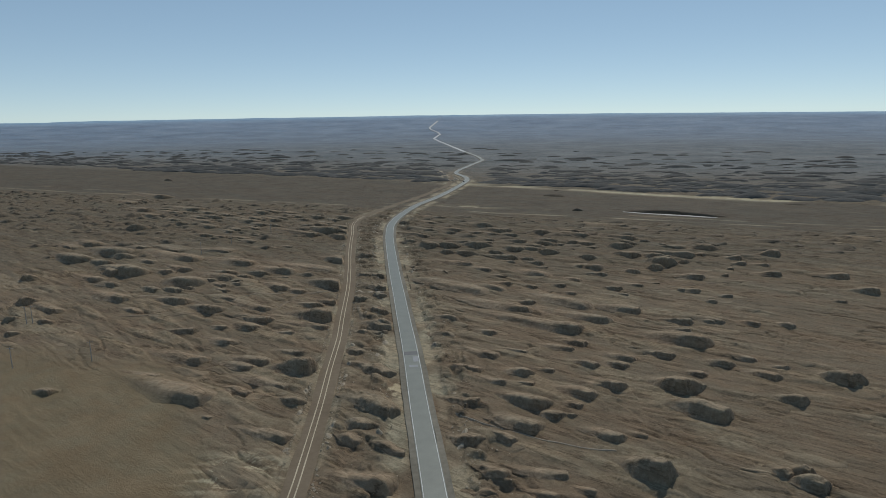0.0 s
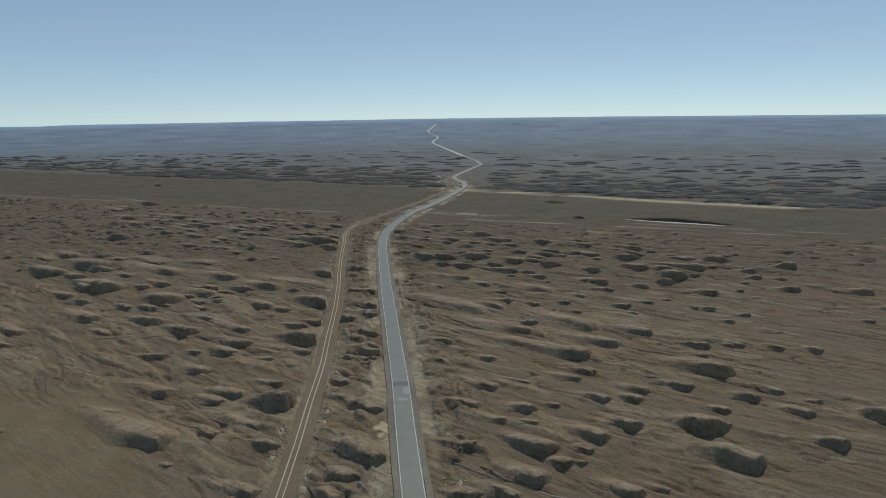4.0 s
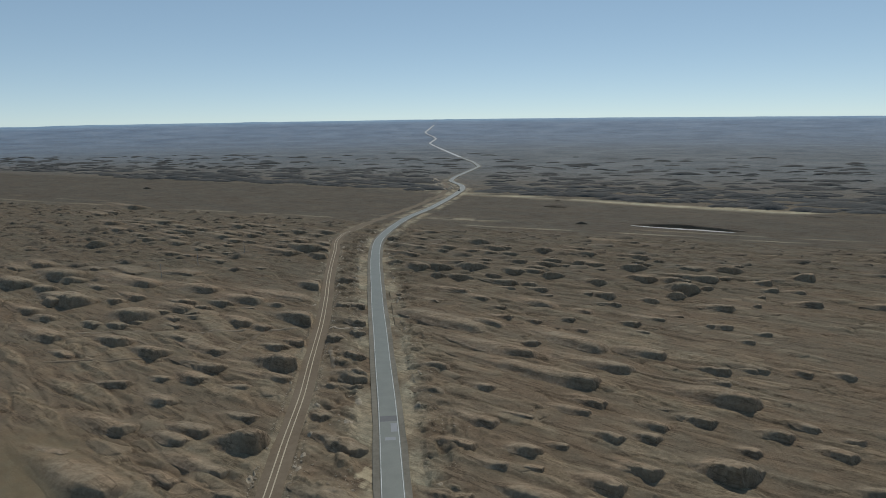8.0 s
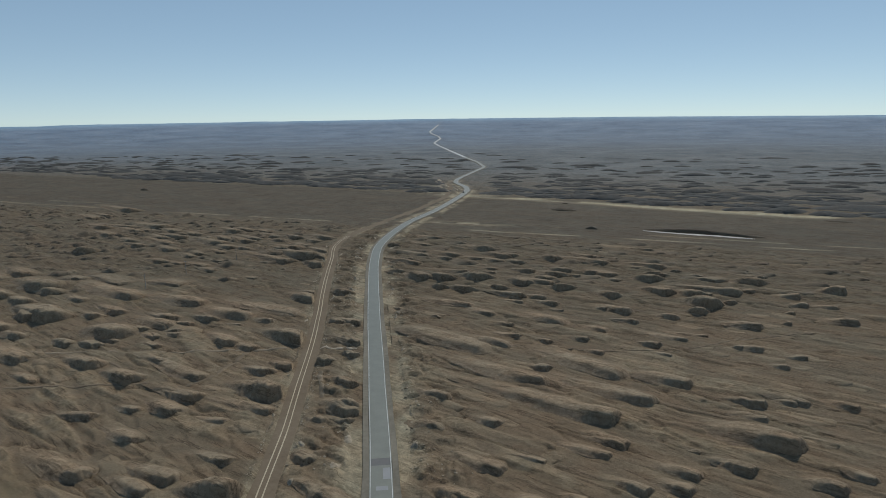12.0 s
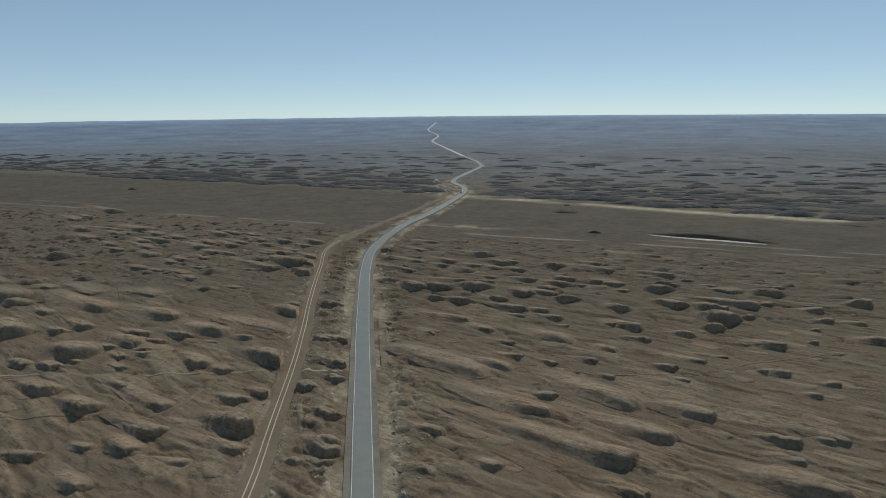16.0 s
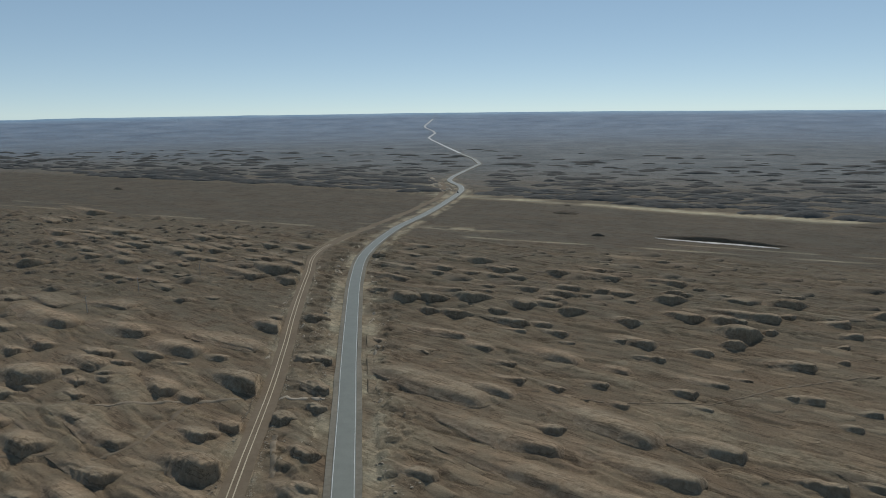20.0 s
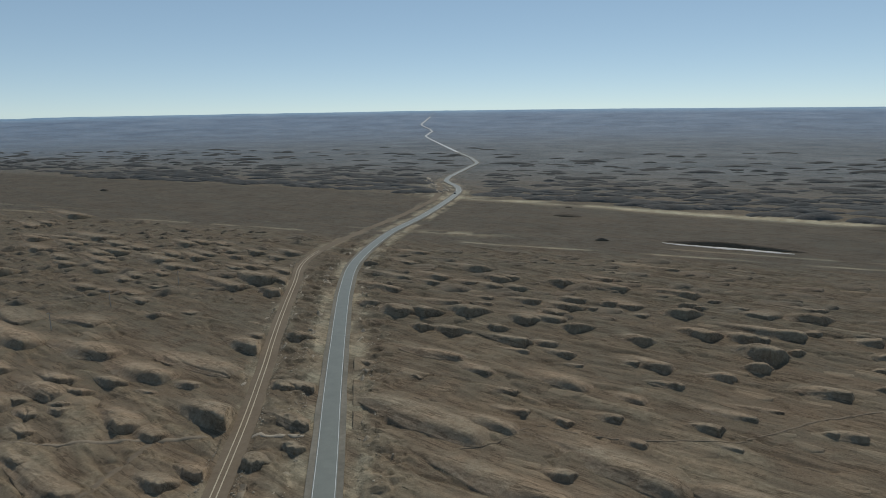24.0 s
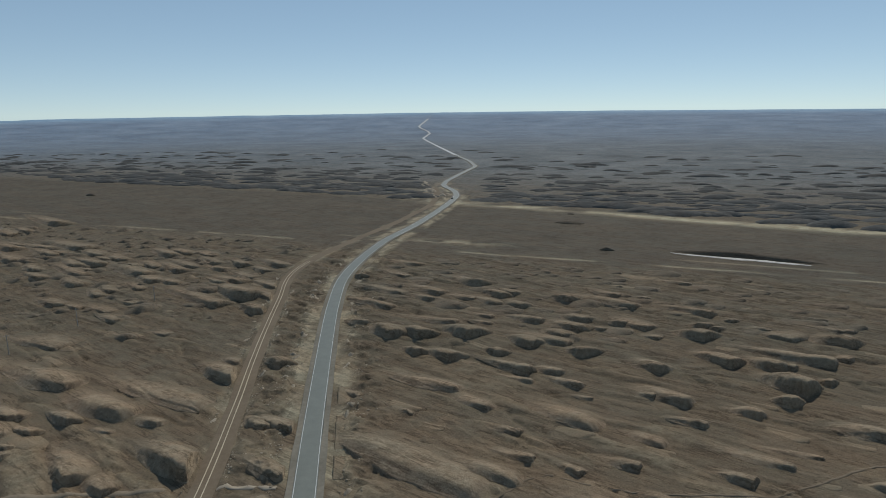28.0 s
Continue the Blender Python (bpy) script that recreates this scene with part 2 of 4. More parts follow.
def road_gap(x, y):
    lean = (road_x(y + 4) - road_x(y - 4)) / 8
    return np.abs(x - road_x(y)) / np.sqrt(1 + lean**2)


def dirt_gap(x, y):
    return np.where((y < 1085), np.abs(x - dirt_x(y)), 99.0)


def strip(x, y):
    """1 on the bare gravel flat that crosses the road, 0 off it."""
    wob = 22 * (rough_noise(x / 90, y / 90, 41) - 0.5)
    near, far = 668 - 0.41 * x, 938 - 0.5 * x - 40 * smoothstep(60, 400, x)
    return smoothstep(near - 30, near + 25, y + wob) * (1 - smoothstep(far - 14, far + 10, y + wob * 1.6))


def fan(x, y):
    """1 on the smooth sandy apron west of the dirt track."""
    edge = -62 - 0.6 * np.abs(y - 160)
    wob = 14 * (rough_noise(x / 30, y / 30, 43) - 0.5)
    return (1 - smoothstep(edge - 14, edge + 6, x + wob)) * (1 - smoothstep(232, 262, y + 0.25 * (x + 120) + wob))


def beyond(x, y):
    return smoothstep(900, 1000, y + 0.45 * x)


def dusky(x, y):
    """Browner earth towards the gravel flat."""
    return 0.85 * smoothstep(320, 500, y + 0.1 * x)


A = radians(WIND)


def relief(x, y):
    """0 in the sandy hollows, 1 on the backs of the low clay ribs between them."""
    u, v = x * math.cos(A) + y * math.sin(A), -x * math.sin(A) + y * math.cos(A)
    v2 = v + 12 * (rough_noise(u / 70, v / 45, 3) - 0.5)
    ribs = rough_noise(u / 34, v2 / 7.5, 7, 3)
    small = rough_noise(u / 13, v2 / 3.4, 17, 2)
    often = 0.1 * (rough_noise(x / 70, y / 70, 19, 2) - 0.5)
    return np.maximum(smoothstep(0.5, 0.74, ribs + often), 0.4 * smoothstep(0.58, 0.8, small + often))


def height(x, y):
    x, y = np.asarray(x, float), np.asarray(y, float)
    u, v = x * math.cos(A) + y * math.sin(A), -x * math.sin(A) + y * math.cos(A)
    rib = relief(x, y)
    tallness = 0.5 + 1.7 * rough_noise(x / 42, y / 42, 29, 2)
    fine = rough_noise(u / 9, v / 1.9, 27, 3) - 0.5
    clods = rough_noise(x / 2.4, y / 2.4, 31, 2) - 0.5
    swell = rough_noise(x / 130, y / 130, 37, 2) - 0.5
    road, dirt = road_gap(x, y), dirt_gap(x, y)
    off = smoothstep(8.5, 14, road) * smoothstep(4.6, 7.5, dirt)
    calm = np.maximum(strip(x, y) * 0.95, fan(x, y) * 0.92)
    far = beyond(x, y)
    r = np.hypot(x, y)
    rough = off * (1 - calm)
    z = rough * ((1 - 0.5 * far) * 0.6 * rib * (tallness + 0.6 * fine) + 0.3 * fine + 0.14 * clods)
    z = z + rough * far * 5.0 * np.clip(rough_noise(u / 62, v / 26, 51, 3) - 0.52, 0, 1) * (1 - smoothstep(1900, 3000, r))
    cut = rough_noise(u / 38 + 9, (v + 6 * rough_noise(u / 25, v / 25, 74)) / 10.0, 73, 3)
    z = z - rough * (1 - far) * 1.0 * smoothstep(0.04, 0.0, np.abs(cut - 0.52)) * smoothstep(0.35, 0.6, rough_noise(u / 40, v / 18, 75))
    fold = 7.0 * rough_noise(u / 52 + 4, (v + 7 * rough_noise(u / 22, v / 22, 78)) / 15.0, 77, 3)
    level = np.floor(fold)
    z = z + rough * (1 - far) * (0.15 + 0.5 * smoothstep(0.38, 0.6, rough_noise(u / 48 + 2, v / 22, 79, 2))) * (level + smoothstep(0.0, 0.16, fold - level) - fold)
    between = smoothstep(9, 11, road) * smoothstep(4.6, 5.8, dirt) * (1 - smoothstep(18, 30, road)) * (1 - strip(x, y))
    dug = rough_noise(x / 7, y / 6, 61, 3)
    z = z + between * (1.3 * smoothstep(0.45, 0.56, dug) + 0.8 * (rough_noise(x / 2.2, y / 2.2, 63, 2) - 0.5) - 0.4)
    z = z + 0.45 * np.exp(-(((dirt - 4.9) / 0.6) ** 2)) * (0.3 + value_noise(y / 5, x * 0, 67)) * (1 - strip(x, y))
    z = z + off * swell * 2.2 * (1 - 0.5 * far)
    z = z + smoothstep(2500, 3200, r) * 6 * (rough_noise(u / 500, v / 160, 71, 3) - 0.5) * smoothstep(30, 90, road)
    return z + rise(x, y)


def ground_z(x, y):
    return float(height(np.array([x]), np.array([y]))[0])


def mesh_object(name, verts, faces, mat, smooth=True):
    me = bpy.data.meshes.new(name)
    me.from_pydata(verts if isinstance(verts, list) else verts.tolist(), [], faces if isinstance(faces, list) else faces.tolist())
    me.materials.append(mat)
    if smooth:
        me.polygons.foreach_set("use_smooth", np.ones(len(me.polygons), bool))
    return new(name, me)


def grid_faces(rows, columns, closed=False):
    r, c = np.meshgrid(np.arange(rows - 1), np.arange(columns - (0 if closed else 1)), indexing="ij")
    n = (c + 1) % columns
    return np.stack([r * columns + c, (r + 1) * columns + c, (r + 1) * columns + n, r * columns + n], -1).reshape(-1, 4)


def build_ground():
    front = np.radians(np.arange(-39, 39.01, 0.12))
    back = np.radians(np.arange(42, 318.1, 3.0))
    turn = np.r_[front, back]
    radii = [1.5, *range(4, 111, 2)]
    while radii[-1] < EDGE:
        r = radii[-1]
        radii.append(r + (max(0.7, 0.0022 * r) if r < 720 else 0.0052 * r))
    radii = np.array(radii)
    radii *= EDGE / radii[-1]
    r, a = np.meshgrid(radii, turn, indexing="ij")
    x, y = (r * np.sin(a)).ravel(), (r * np.cos(a)).ravel()
    z = height(x, y)
    me = bpy.data.meshes.new("ground")
    quads = grid_faces(len(radii), len(turn), True)
    me.vertices.add(len(x))
    me.vertices.foreach_set("co", np.stack([x, y, z], 1).ravel())
    me.loops.add(quads.size)
    me.loops.foreach_set("vertex_index", quads.ravel().astype(np.int32))
    me.polygons.add(len(quads))
    me.polygons.foreach_set("loop_start", np.arange(0, quads.size, 4, dtype=np.int32))
    me.polygons.foreach_set("use_smooth", np.ones(len(quads), bool))
    me.update(calc_edges=True)
    road, dirt = road_gap(x, y), dirt_gap(x, y)
    blot = rough_noise(x / 9, y / 16, 81, 3)
    far = np.hypot(x, y)
    calm = strip(x, y)
    edge = 938 - 0.5 * x - 40 * smoothstep(60, 400, x) + 26 * (rough_noise(x / 120, y / 120, 83) - 0.5)
    shore = np.exp(-(((y - edge + 10) / 13) ** 2)) * smoothstep(-40, 30, x) * smoothstep(0.3, 0.55, rough_noise(x / 70, y / 40, 85))
    near = 668 - 0.41 * x
    streaks = np.exp(-(((y - near - 6 - 14 * (rough_noise(x / 150, y / 600, 87) - 0.5)) / 2.2) ** 2)) * smoothstep(0.4, 0.65, rough_noise(x / 45, y / 300, 89))
    streaks = np.maximum(streaks, 0.6 * np.exp(-(((y - near - 34 + 0.02 * x) / 1.8) ** 2)) * smoothstep(0.5, 0.7, rough_noise(x / 60, y / 300, 90)))
    verge = np.maximum((1 - smoothstep(9, 17, road)) * smoothstep(0.42, 0.62, blot), 0.5 * (1 - smoothstep(8, 11, road)) * smoothstep(0.3, 0.5, blot))
    verge = verge * (1 - 0.85 * smoothstep(1020, 1200, far))
    verge = np.maximum(verge, 0.6 * (1 - smoothstep(4, 9, dirt)) * smoothstep(0.45, 0.7, blot))
    worked = 0.8 * np.exp(-(((x + 22) / 22) ** 2) - ((y - 1000) / 45) ** 2) * smoothstep(0.42, 0.6, rough_noise(x / 11, y / 18, 95))
    worked = worked + 0.55 * np.exp(-(((x - 12) / 34) ** 2) - ((y - 704 + 0.3 * x) / 9) ** 2) * smoothstep(0.4, 0.6, rough_noise(x / 16, y / 10, 96))
    worked = worked + 1.0 * smoothstep(0.45, 0.62, rough_noise(x / 2.2, y / 2.2, 98) + 0.35 - 0.35 * np.hypot((x + 21) / 3.2, (y - 221.5) / 6))
    scraped = np.exp(-(((x + 61) / 13) ** 2) - ((y - 165) / 11) ** 2) * smoothstep(0.5, 0.62, rough_noise(x / 7, y / 1.1, 99))
    worked = worked + 0.8 * scraped
    zones = {
        "rib": relief(x, y) * smoothstep(6, 12, road) * (1 - calm) * (1 - fan(x, y)),
        "dusky": dusky(x, y),
        "smooth": fan(x, y),
        "gravel": calm,
        # These three masks lay the painted haze on, stronger with distance.
        "hazy_plain": smoothstep(800, 1500, y + 0.45 * x) * (1 - calm),
        "far_haze": smoothstep(1300, 4000, far) * (1 - calm),
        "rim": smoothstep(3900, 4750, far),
        "verge": np.clip(verge, 0, 1),
        "salt": np.clip(shore * 0.9 + streaks * 0.55 + worked, 0, 1)}
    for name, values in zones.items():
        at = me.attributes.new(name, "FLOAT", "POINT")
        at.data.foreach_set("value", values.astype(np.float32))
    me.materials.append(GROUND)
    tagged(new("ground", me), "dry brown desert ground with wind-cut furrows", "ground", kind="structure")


build_ground()


# ---- road and tracks ----
def band(name, ys, line, left, right, lift, mat, parent=None, thick=0.25, ripple=0.0, follow=False):
    """A strip along a line x(y), from left to right of it, with turned-down edges. follow: it lies on the ground all over."""
    ys = np.asarray(ys, float)
    xs = line(ys)
    lean = (line(ys + 2) - line(ys - 2)) / 4
    nx, ny = 1 / np.sqrt(1 + lean**2), -lean / np.sqrt(1 + lean**2)
    rows = []
    for k, (off, drop) in enumerate(((left, thick), (left, 0), ((left + right) / 2, 0), (right, 0), (right, thick))):
        wave = ripple * (rough_noise(ys / 17, ys * 0 + k, 5, 2) - 0.5) if k != 2 else 0
        px, py = xs + nx * (off + wave), ys + ny * (off + wave)
        base = height(px, py) if follow else rise(xs, ys) + 0.0012 * np.clip(ys - 1800, 0, None)
        rows.append(np.stack([px, py, base + lift - drop], 1))
    verts = np.stack(rows, 1).reshape(-1, 3)
    ob = mesh_object(name, verts, grid_faces(len(ys), 5), mat, smooth=False)
    if parent:
        ob.parent = parent
    return ob


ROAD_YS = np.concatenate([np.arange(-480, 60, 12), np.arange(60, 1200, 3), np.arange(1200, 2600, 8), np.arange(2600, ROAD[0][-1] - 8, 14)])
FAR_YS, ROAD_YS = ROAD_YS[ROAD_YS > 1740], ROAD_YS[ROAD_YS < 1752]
road = tagged(band("road", ROAD_YS, road_x, -3.3, 3.3, 0.55, ASPHALT, thick=0.3), "grey two-lane asphalt road on a low bank", "road", kind="structure")
# Far stretch of the same road, coloured pale for its sheen.
tagged(band("road_beyond", FAR_YS, road_x, -4.2, 4.2, 0.6, SHEEN_ROAD, thick=0.6), "far road winding to the horizon, its grazing sheen painted pale", "road", kind="structure")
for edge_at in (-2.98, 2.98):
    band("edge_line", ROAD_YS, road_x, edge_at - 0.09, edge_at + 0.09, 0.57, PAINT, road, thick=0.015)
for name, a, b in (("shoulder_west", -5.2, -3.28), ("shoulder_east", 3.28, 5.2)):
    tagged(band(name, ROAD_YS, road_x, a, b, 0.42, SHOULDER, thick=0.6, ripple=0.5), "pale gravel road shoulder", "road shoulder", kind="structure")
band("patch", np.arange(247.5, 253.6, 1.5), road_x, 0.6, 2.7, 0.556, PATCH, road, thick=0.005)
band("seam", np.arange(255.0, 259.1, 1.0), road_x, -2.8, 2.8, 0.556, SEAL, road, thick=0.005)

band("repair_strip", np.arange(242.0, 244.1, 0.5), road_x, -1.4, 1.9, 0.556, PATCH, road, thick=0.005)
DIRT_YS = np.arange(-290, 1080, 3)
track = tagged(band("dirt_track", DIRT_YS, dirt_x, -3.2, 3.9, 0.07, TRACK, thick=0.3, ripple=0.8, follow=True), "brown graded dirt track with two pale wheel ruts", "dirt track", kind="structure")
for at in (-0.85, 0.85):
    band("wheel_rut", np.arange(-290, 640, 3), dirt_x, at - 0.17, at + 0.17, 0.1, RUT, track, thick=0.03, ripple=0.12, follow=True)


def trail(label, points, width=1.0, mat=None, lift=0.06, bank=0.08):
    """A narrow worn trail through the points, draped over the ground, with a low bank on its near side."""
    pts = np.array(points, float)
    far = np.r_[0, np.cumsum(np.hypot(*np.diff(pts, axis=0).T))]
    s = np.arange(0, far[-1], 1.5)
    k = np.exp(-0.5 * (np.arange(-6, 7) * 1.5 / 4.0) ** 2)
    line = [np.convolve(np.pad(np.interp(s, far, pts[:, n]), 6, "edge"), k / k.sum(), "valid") for n in (0, 1)]
    x, y = line
    x = x + 0.8 * (value_noise(s / 9, s * 0, 91) - 0.5)
    y = y + 0.7 * (value_noise(s / 8, s * 0, 92) - 0.5)
    tx, ty = np.gradient(x), np.gradient(y)
    size = np.hypot(tx, ty) + 1e-6
    nx, ny = -ty / size, tx / size
    rows = []
    for off, h in ((-1.0, -0.3), (-0.7, 0.14), (0.4, lift + 0.04), (0.52, bank), (0.9, bank * 0.9), (1.7, -0.3)):
        w = width * (0.8 + 0.5 * value_noise(s / 6, s * 0 + off * 7, 93))
        px, py = x + nx * off * w, y + ny * off * w
        rows.append(np.stack([px, py, height(px, py) + h], 1))
    verts = np.stack(rows, 1).reshape(-1, 3)
    return tagged(mesh_object("trail", verts, grid_faces(len(s), 6), mat or TRAIL), label, "trail", kind="structure")


PALE_TRAIL = plain("pale_worn_trail", (0.27, 0.225, 0.165), (0.44, 0.375, 0.285), 0.5, 0.95, 0.05, 0.15)
TRAIL = plain("worn_trail", (0.165, 0.13, 0.09), (0.3, 0.243, 0.172), 0.35, 0.95, 0.05, 0.15)
trail("pale worn vehicle trail crossing the dirt track", [(-190, 349), (-159, 350), (-136, 351), (-112, 349), (-90, 352), (-71, 352), (-67, 353)], 1.0)
trail("pale sandy trail between the track and the road", [(-58, 354), (-49, 355), (-38, 355)], 0.8, PALE_TRAIL)
# Rough scraped ground, built as a narrow strip like the trails.
trail("pale scraped patch beside the dirt track", [(-51, 328), (-50, 323), (-48, 316), (-46, 306), (-45, 299)], 0.9, TRAIL, 0.05, 0.12)
trail("faint pale trail among low ridges", [(-185, 337), (-175, 340), (-168, 347), (-152, 343), (-141, 338), (-126, 326)], 0.9, TRACK)
trail("faint pale trail among low ridges", [(-170, 312), (-157, 313), (-137, 313), (-118, 316), (-112, 317)], 0.9, TRACK)
trail("faint pale trail among low ridges", [(-112, 306), (-100, 313), (-91, 323), (-89, 336), (-86, 352)], 1.0, TRACK)
trail("pale winding trail between clay ridges", [(2, 345), (14, 346), (24, 351), (28, 358), (36, 360), (50, 352), (76, 349), (91, 347), (104, 352), (116, 357), (126, 361), (140, 365), (170, 372)], 0.45, TRACK)
# Narrow pale strip draped across the furrows.
trail("thin pale line across the furrows", [(-2, 202), (6, 196), (16, 189), (26, 183), (37, 178), (48, 175)], 0.3, PALE_TRAIL, 0.05, 0.1)


# ---- yardangs ----
RNG = np.random.default_rng(11)


def whaleback(length, top, tall, along, across, seed, steep=0.5, terrace=0.0):
    """A wind-cut ridge: nose at the origin, tail towards -x. A smooth back, top metres wide, lies beyond a flank that falls
    to -y; nose and flank are the sheerer the larger steep, and with terrace the back runs out level. Gives x, y, z and how far each place lies down the flank."""
    s, v = np.meshgrid(np.linspace(0, 1, along) ** 1.6, np.linspace(-1, 1, across), indexing="ij")
    run = s * length
    front = max(tall * (0.75 - 0.45 * steep), 0.45 * top * (1 - steep))                      # how far back the nose reaches its full height
    crown = front + 0.08 * length
    up = np.clip(run / front, 0, 1)
    back = np.clip((run - crown) / max(length - crown, 0.1), 0, 1)
    nose = 0.5 - 0.5 * np.cos(np.pi * up**0.75)
    tail = np.where(back < 1, 0.5 + 0.5 * np.cos(np.pi * back ** (0.85 + 0.25 * steep)), 0)
    wave = rough_noise(run / 11 + seed, s * 0 + seed * 3.1, 9) - 0.5
    body = 1 - 0.22 * np.clip((length / top - 5) / 4, 0, 1) * smoothstep(0.8 * top, 2.6 * top, run)
    crest = nose * tail * body * (1 + 0.3 * wave)
    blunt = np.sqrt(np.clip(1 - (1 - np.clip(run / ((1.1 - 0.6 * steep) * top), 0, 1)) ** 2, 0, 1))
    ragged = rough_noise(run / 6 + seed, s * 0 + seed, 5) - 0.5
    plan = (0.1 + 0.2 * steep + (0.9 - 0.2 * steep) * blunt) * (1 - 0.55 * back**1.5) * (1 + 0.3 * ragged)
    foot = tall * (0.85 - 0.55 * steep + (2.2 - 1.55 * steep) * smoothstep(0.25 * top, 2.2 * top, run)) * (0.45 + 0.55 * tail)
    q = np.clip((-v - 0.25) / 0.75, 0, 1)                     # down the flank
    p = np.clip((v - 0.2) / 0.8, 0, 1)                        # down the far side
    mid = np.clip((v + 0.25) / 0.45, 0, 1)
    foot = np.maximum(foot, (1 - steep) * 0.4 * top * plan)
    flat = (0.12 + 0.5 * steep) * top * plan
    y = flat * (mid - 0.6) - foot * q + (0.85 + 0.75 * steep + 1.2 * terrace) * top * plan * p
    shoulder = 0.5 + 0.5 * np.cos(np.pi * q ** (1.0 - 0.15 * steep - 0.2 * terrace))
    far_side = (1 - steep) * (0.5 + 0.5 * np.cos(np.pi * p**0.9)) + steep * (1 - p**1.5) ** 1.3
    dome = 1 - 0.05 * np.abs(2 * mid - 1) ** 2 * (1 - p)
    z = tall * crest * shoulder * far_side * dome
    lump = rough_noise(run / 5 + seed, y / 4 + seed, 14, 2) - 0.5
    gully = rough_noise((run - 0.5 * y) / 1.3 + seed, y / 9 + seed, 15, 2) - 0.5
    slope = np.sin(np.pi * q) ** 0.7
    z = z * (1 + 0.14 * lump)
    y = y + slope * min(tall, 3.0) * (0.12 + 0.35 * steep) * gully * np.clip(crest * 2, 0, 1)
    x = -run + (1 - up) * min(top * 0.3, 1.0) * (rough_noise(y / 1.5 + seed, z / 2, 21, 2) - 0.5)
    crag = rough_noise(run / 1.2 + seed, y / 0.9, 25, 2) - 0.5
    z = z + 0.2 * min(tall, 3.0) * crag * steep**2 * nose * tail * (q < 0.9) * (p < 0.9)
    y = y + 0.1 * (top + tall) * (value_noise(run / 13, s * 0 + seed, 23) - 0.5) * np.clip(run / 6, 0, 1)
    z = np.where(np.abs(v) > 0.999, -0.6, z - 0.03)
    z[0, :] = -0.6
    z[-1, :] = -0.6
    # Masks for the sunlit tone of the back and the lifted flank tone.
    shown = np.clip(crest * 1.6, 0, 1) * shoulder * far_side
    bare = np.maximum(smoothstep(0.12, 0.4, q), 0.9 * (1 - smoothstep(0.5, 1.0, up))) * np.clip(crest * 3, 0, 1)
    return x, y, z, bare, shown


def yardang(x, y, length, top, tall, turn=WIND, mat=None):
    seed = float(RNG.uniform(0, 60))
    along, across = (60, 29) if y < 420 else (34, 19)
    steep = float(np.clip((tall / top - 0.15) / 0.6, 0.15, 1))
    terrace = 0.4 if y > 440 else 0.0
    steep = max(steep, 1.7 * terrace)
    lx, ly, lz, bare, shown = whaleback(length, top, tall, along, across, seed, steep, terrace)
    ang = radians(turn)
    wx, wy = x + lx * math.cos(ang) - ly * math.sin(ang), y + lx * math.sin(ang) + ly * math.cos(ang)
    under = height(wx, wy)
    spine = np.convolve(np.pad(under[:, across // 2], 4, "edge"), np.ones(9) / 9, "valid")[:, None]
    base = float(spine[along // 4, 0])
    mean = 0.35 * under + 0.65 * spine
    wz = np.where(lz < -0.3, under - 0.4, np.maximum(mean + lz, under - 0.2))
    wz = np.where((dirt_gap(wx, wy) < 4.6) | (road_gap(wx, wy) < 6.5), under - 0.4, wz)
    verts = np.stack([wx - x, wy - y, wz - base], -1).reshape(-1, 3)
    ob = mesh_object("yardang", verts, grid_faces(along, across), mat or GROUND)
    over = {"bare": bare, "crust": shown * (1 - 0.9 * terrace), "rib": relief(wx, wy) * (1 - shown) * (1 - fan(wx, wy)), "dusky": dusky(wx, wy), "smooth": fan(wx, wy) * (1 - shown)}
    for name, values in over.items():
        ob.data.attributes.new(name, "FLOAT", "POINT").data.foreach_set("value", values.ravel().astype(np.float32))
    ob.location = (x, y, base)
    shape = "block" if steep > 0.7 and length < 18 else "ridge" if length > 3 * top else "hump"
    size = "tall" if tall > 4 else "low" if tall < 1.6 else "long" if length > 30 else "weathered"
    nose = {"block": "with a sheer face", "ridge": "with a blunt nose", "hump": "with a shaded face"}[shape]
    tagged(ob, f"{size} wind-cut {'grey-brown ' if steep > 0.7 else ''}clay {shape} {nose} on sandy ground", "yardang", "yardangs beside the road")


yardang(25.7, 152.2, 12, 1.8, 1.5, -35)
yardang(10.4, 152.8, 12, 1.7, 0.7, -23)
yardang(95.2, 154.4, 11, 3.5, 3.5, -55)
yardang(-17.0, 154.5, 29, 5.3, 2.4, -29)
yardang(36.1, 154.5, 9, 1.8, 0.9, -30)
yardang(56.6, 158.9, 20, 4.0, 5.7, -47)
yardang(13.2, 160.9, 12, 3.2, 1.6, -45)
yardang(95.1, 161.2, 7, 2.4, 3.0, -55)
yardang(89.8, 161.5, 8, 2.9, 1.7, -55)
yardang(59.0, 161.7, 10, 2.3, 1.4, -45)
yardang(30.5, 162.0, 22, 2.9, 1.4, -16)
yardang(-15.0, 174.3, 13, 1.9, 1.5, -34)
yardang(6.2, 178.5, 15, 3.3, 2.3, -46)
yardang(-30.0, 179.6, 12, 2.7, 1.6, -51)
yardang(17.1, 179.9, 11, 2.2, 1.6, -41)
yardang(49.1, 180.5, 17, 3.3, 2.3, -44)
yardang(-51.4, 182.4, 27, 3.2, 2.0, -30)
yardang(57.6, 183.6, 9, 1.9, 1.0, -42)
yardang(25.2, 187.2, 22, 4.8, 2.7, -41)
yardang(-27.2, 188.4, 16, 3.3, 3.1, -48)
yardang(86.4, 193.8, 25, 5.1, 4.8, -42)
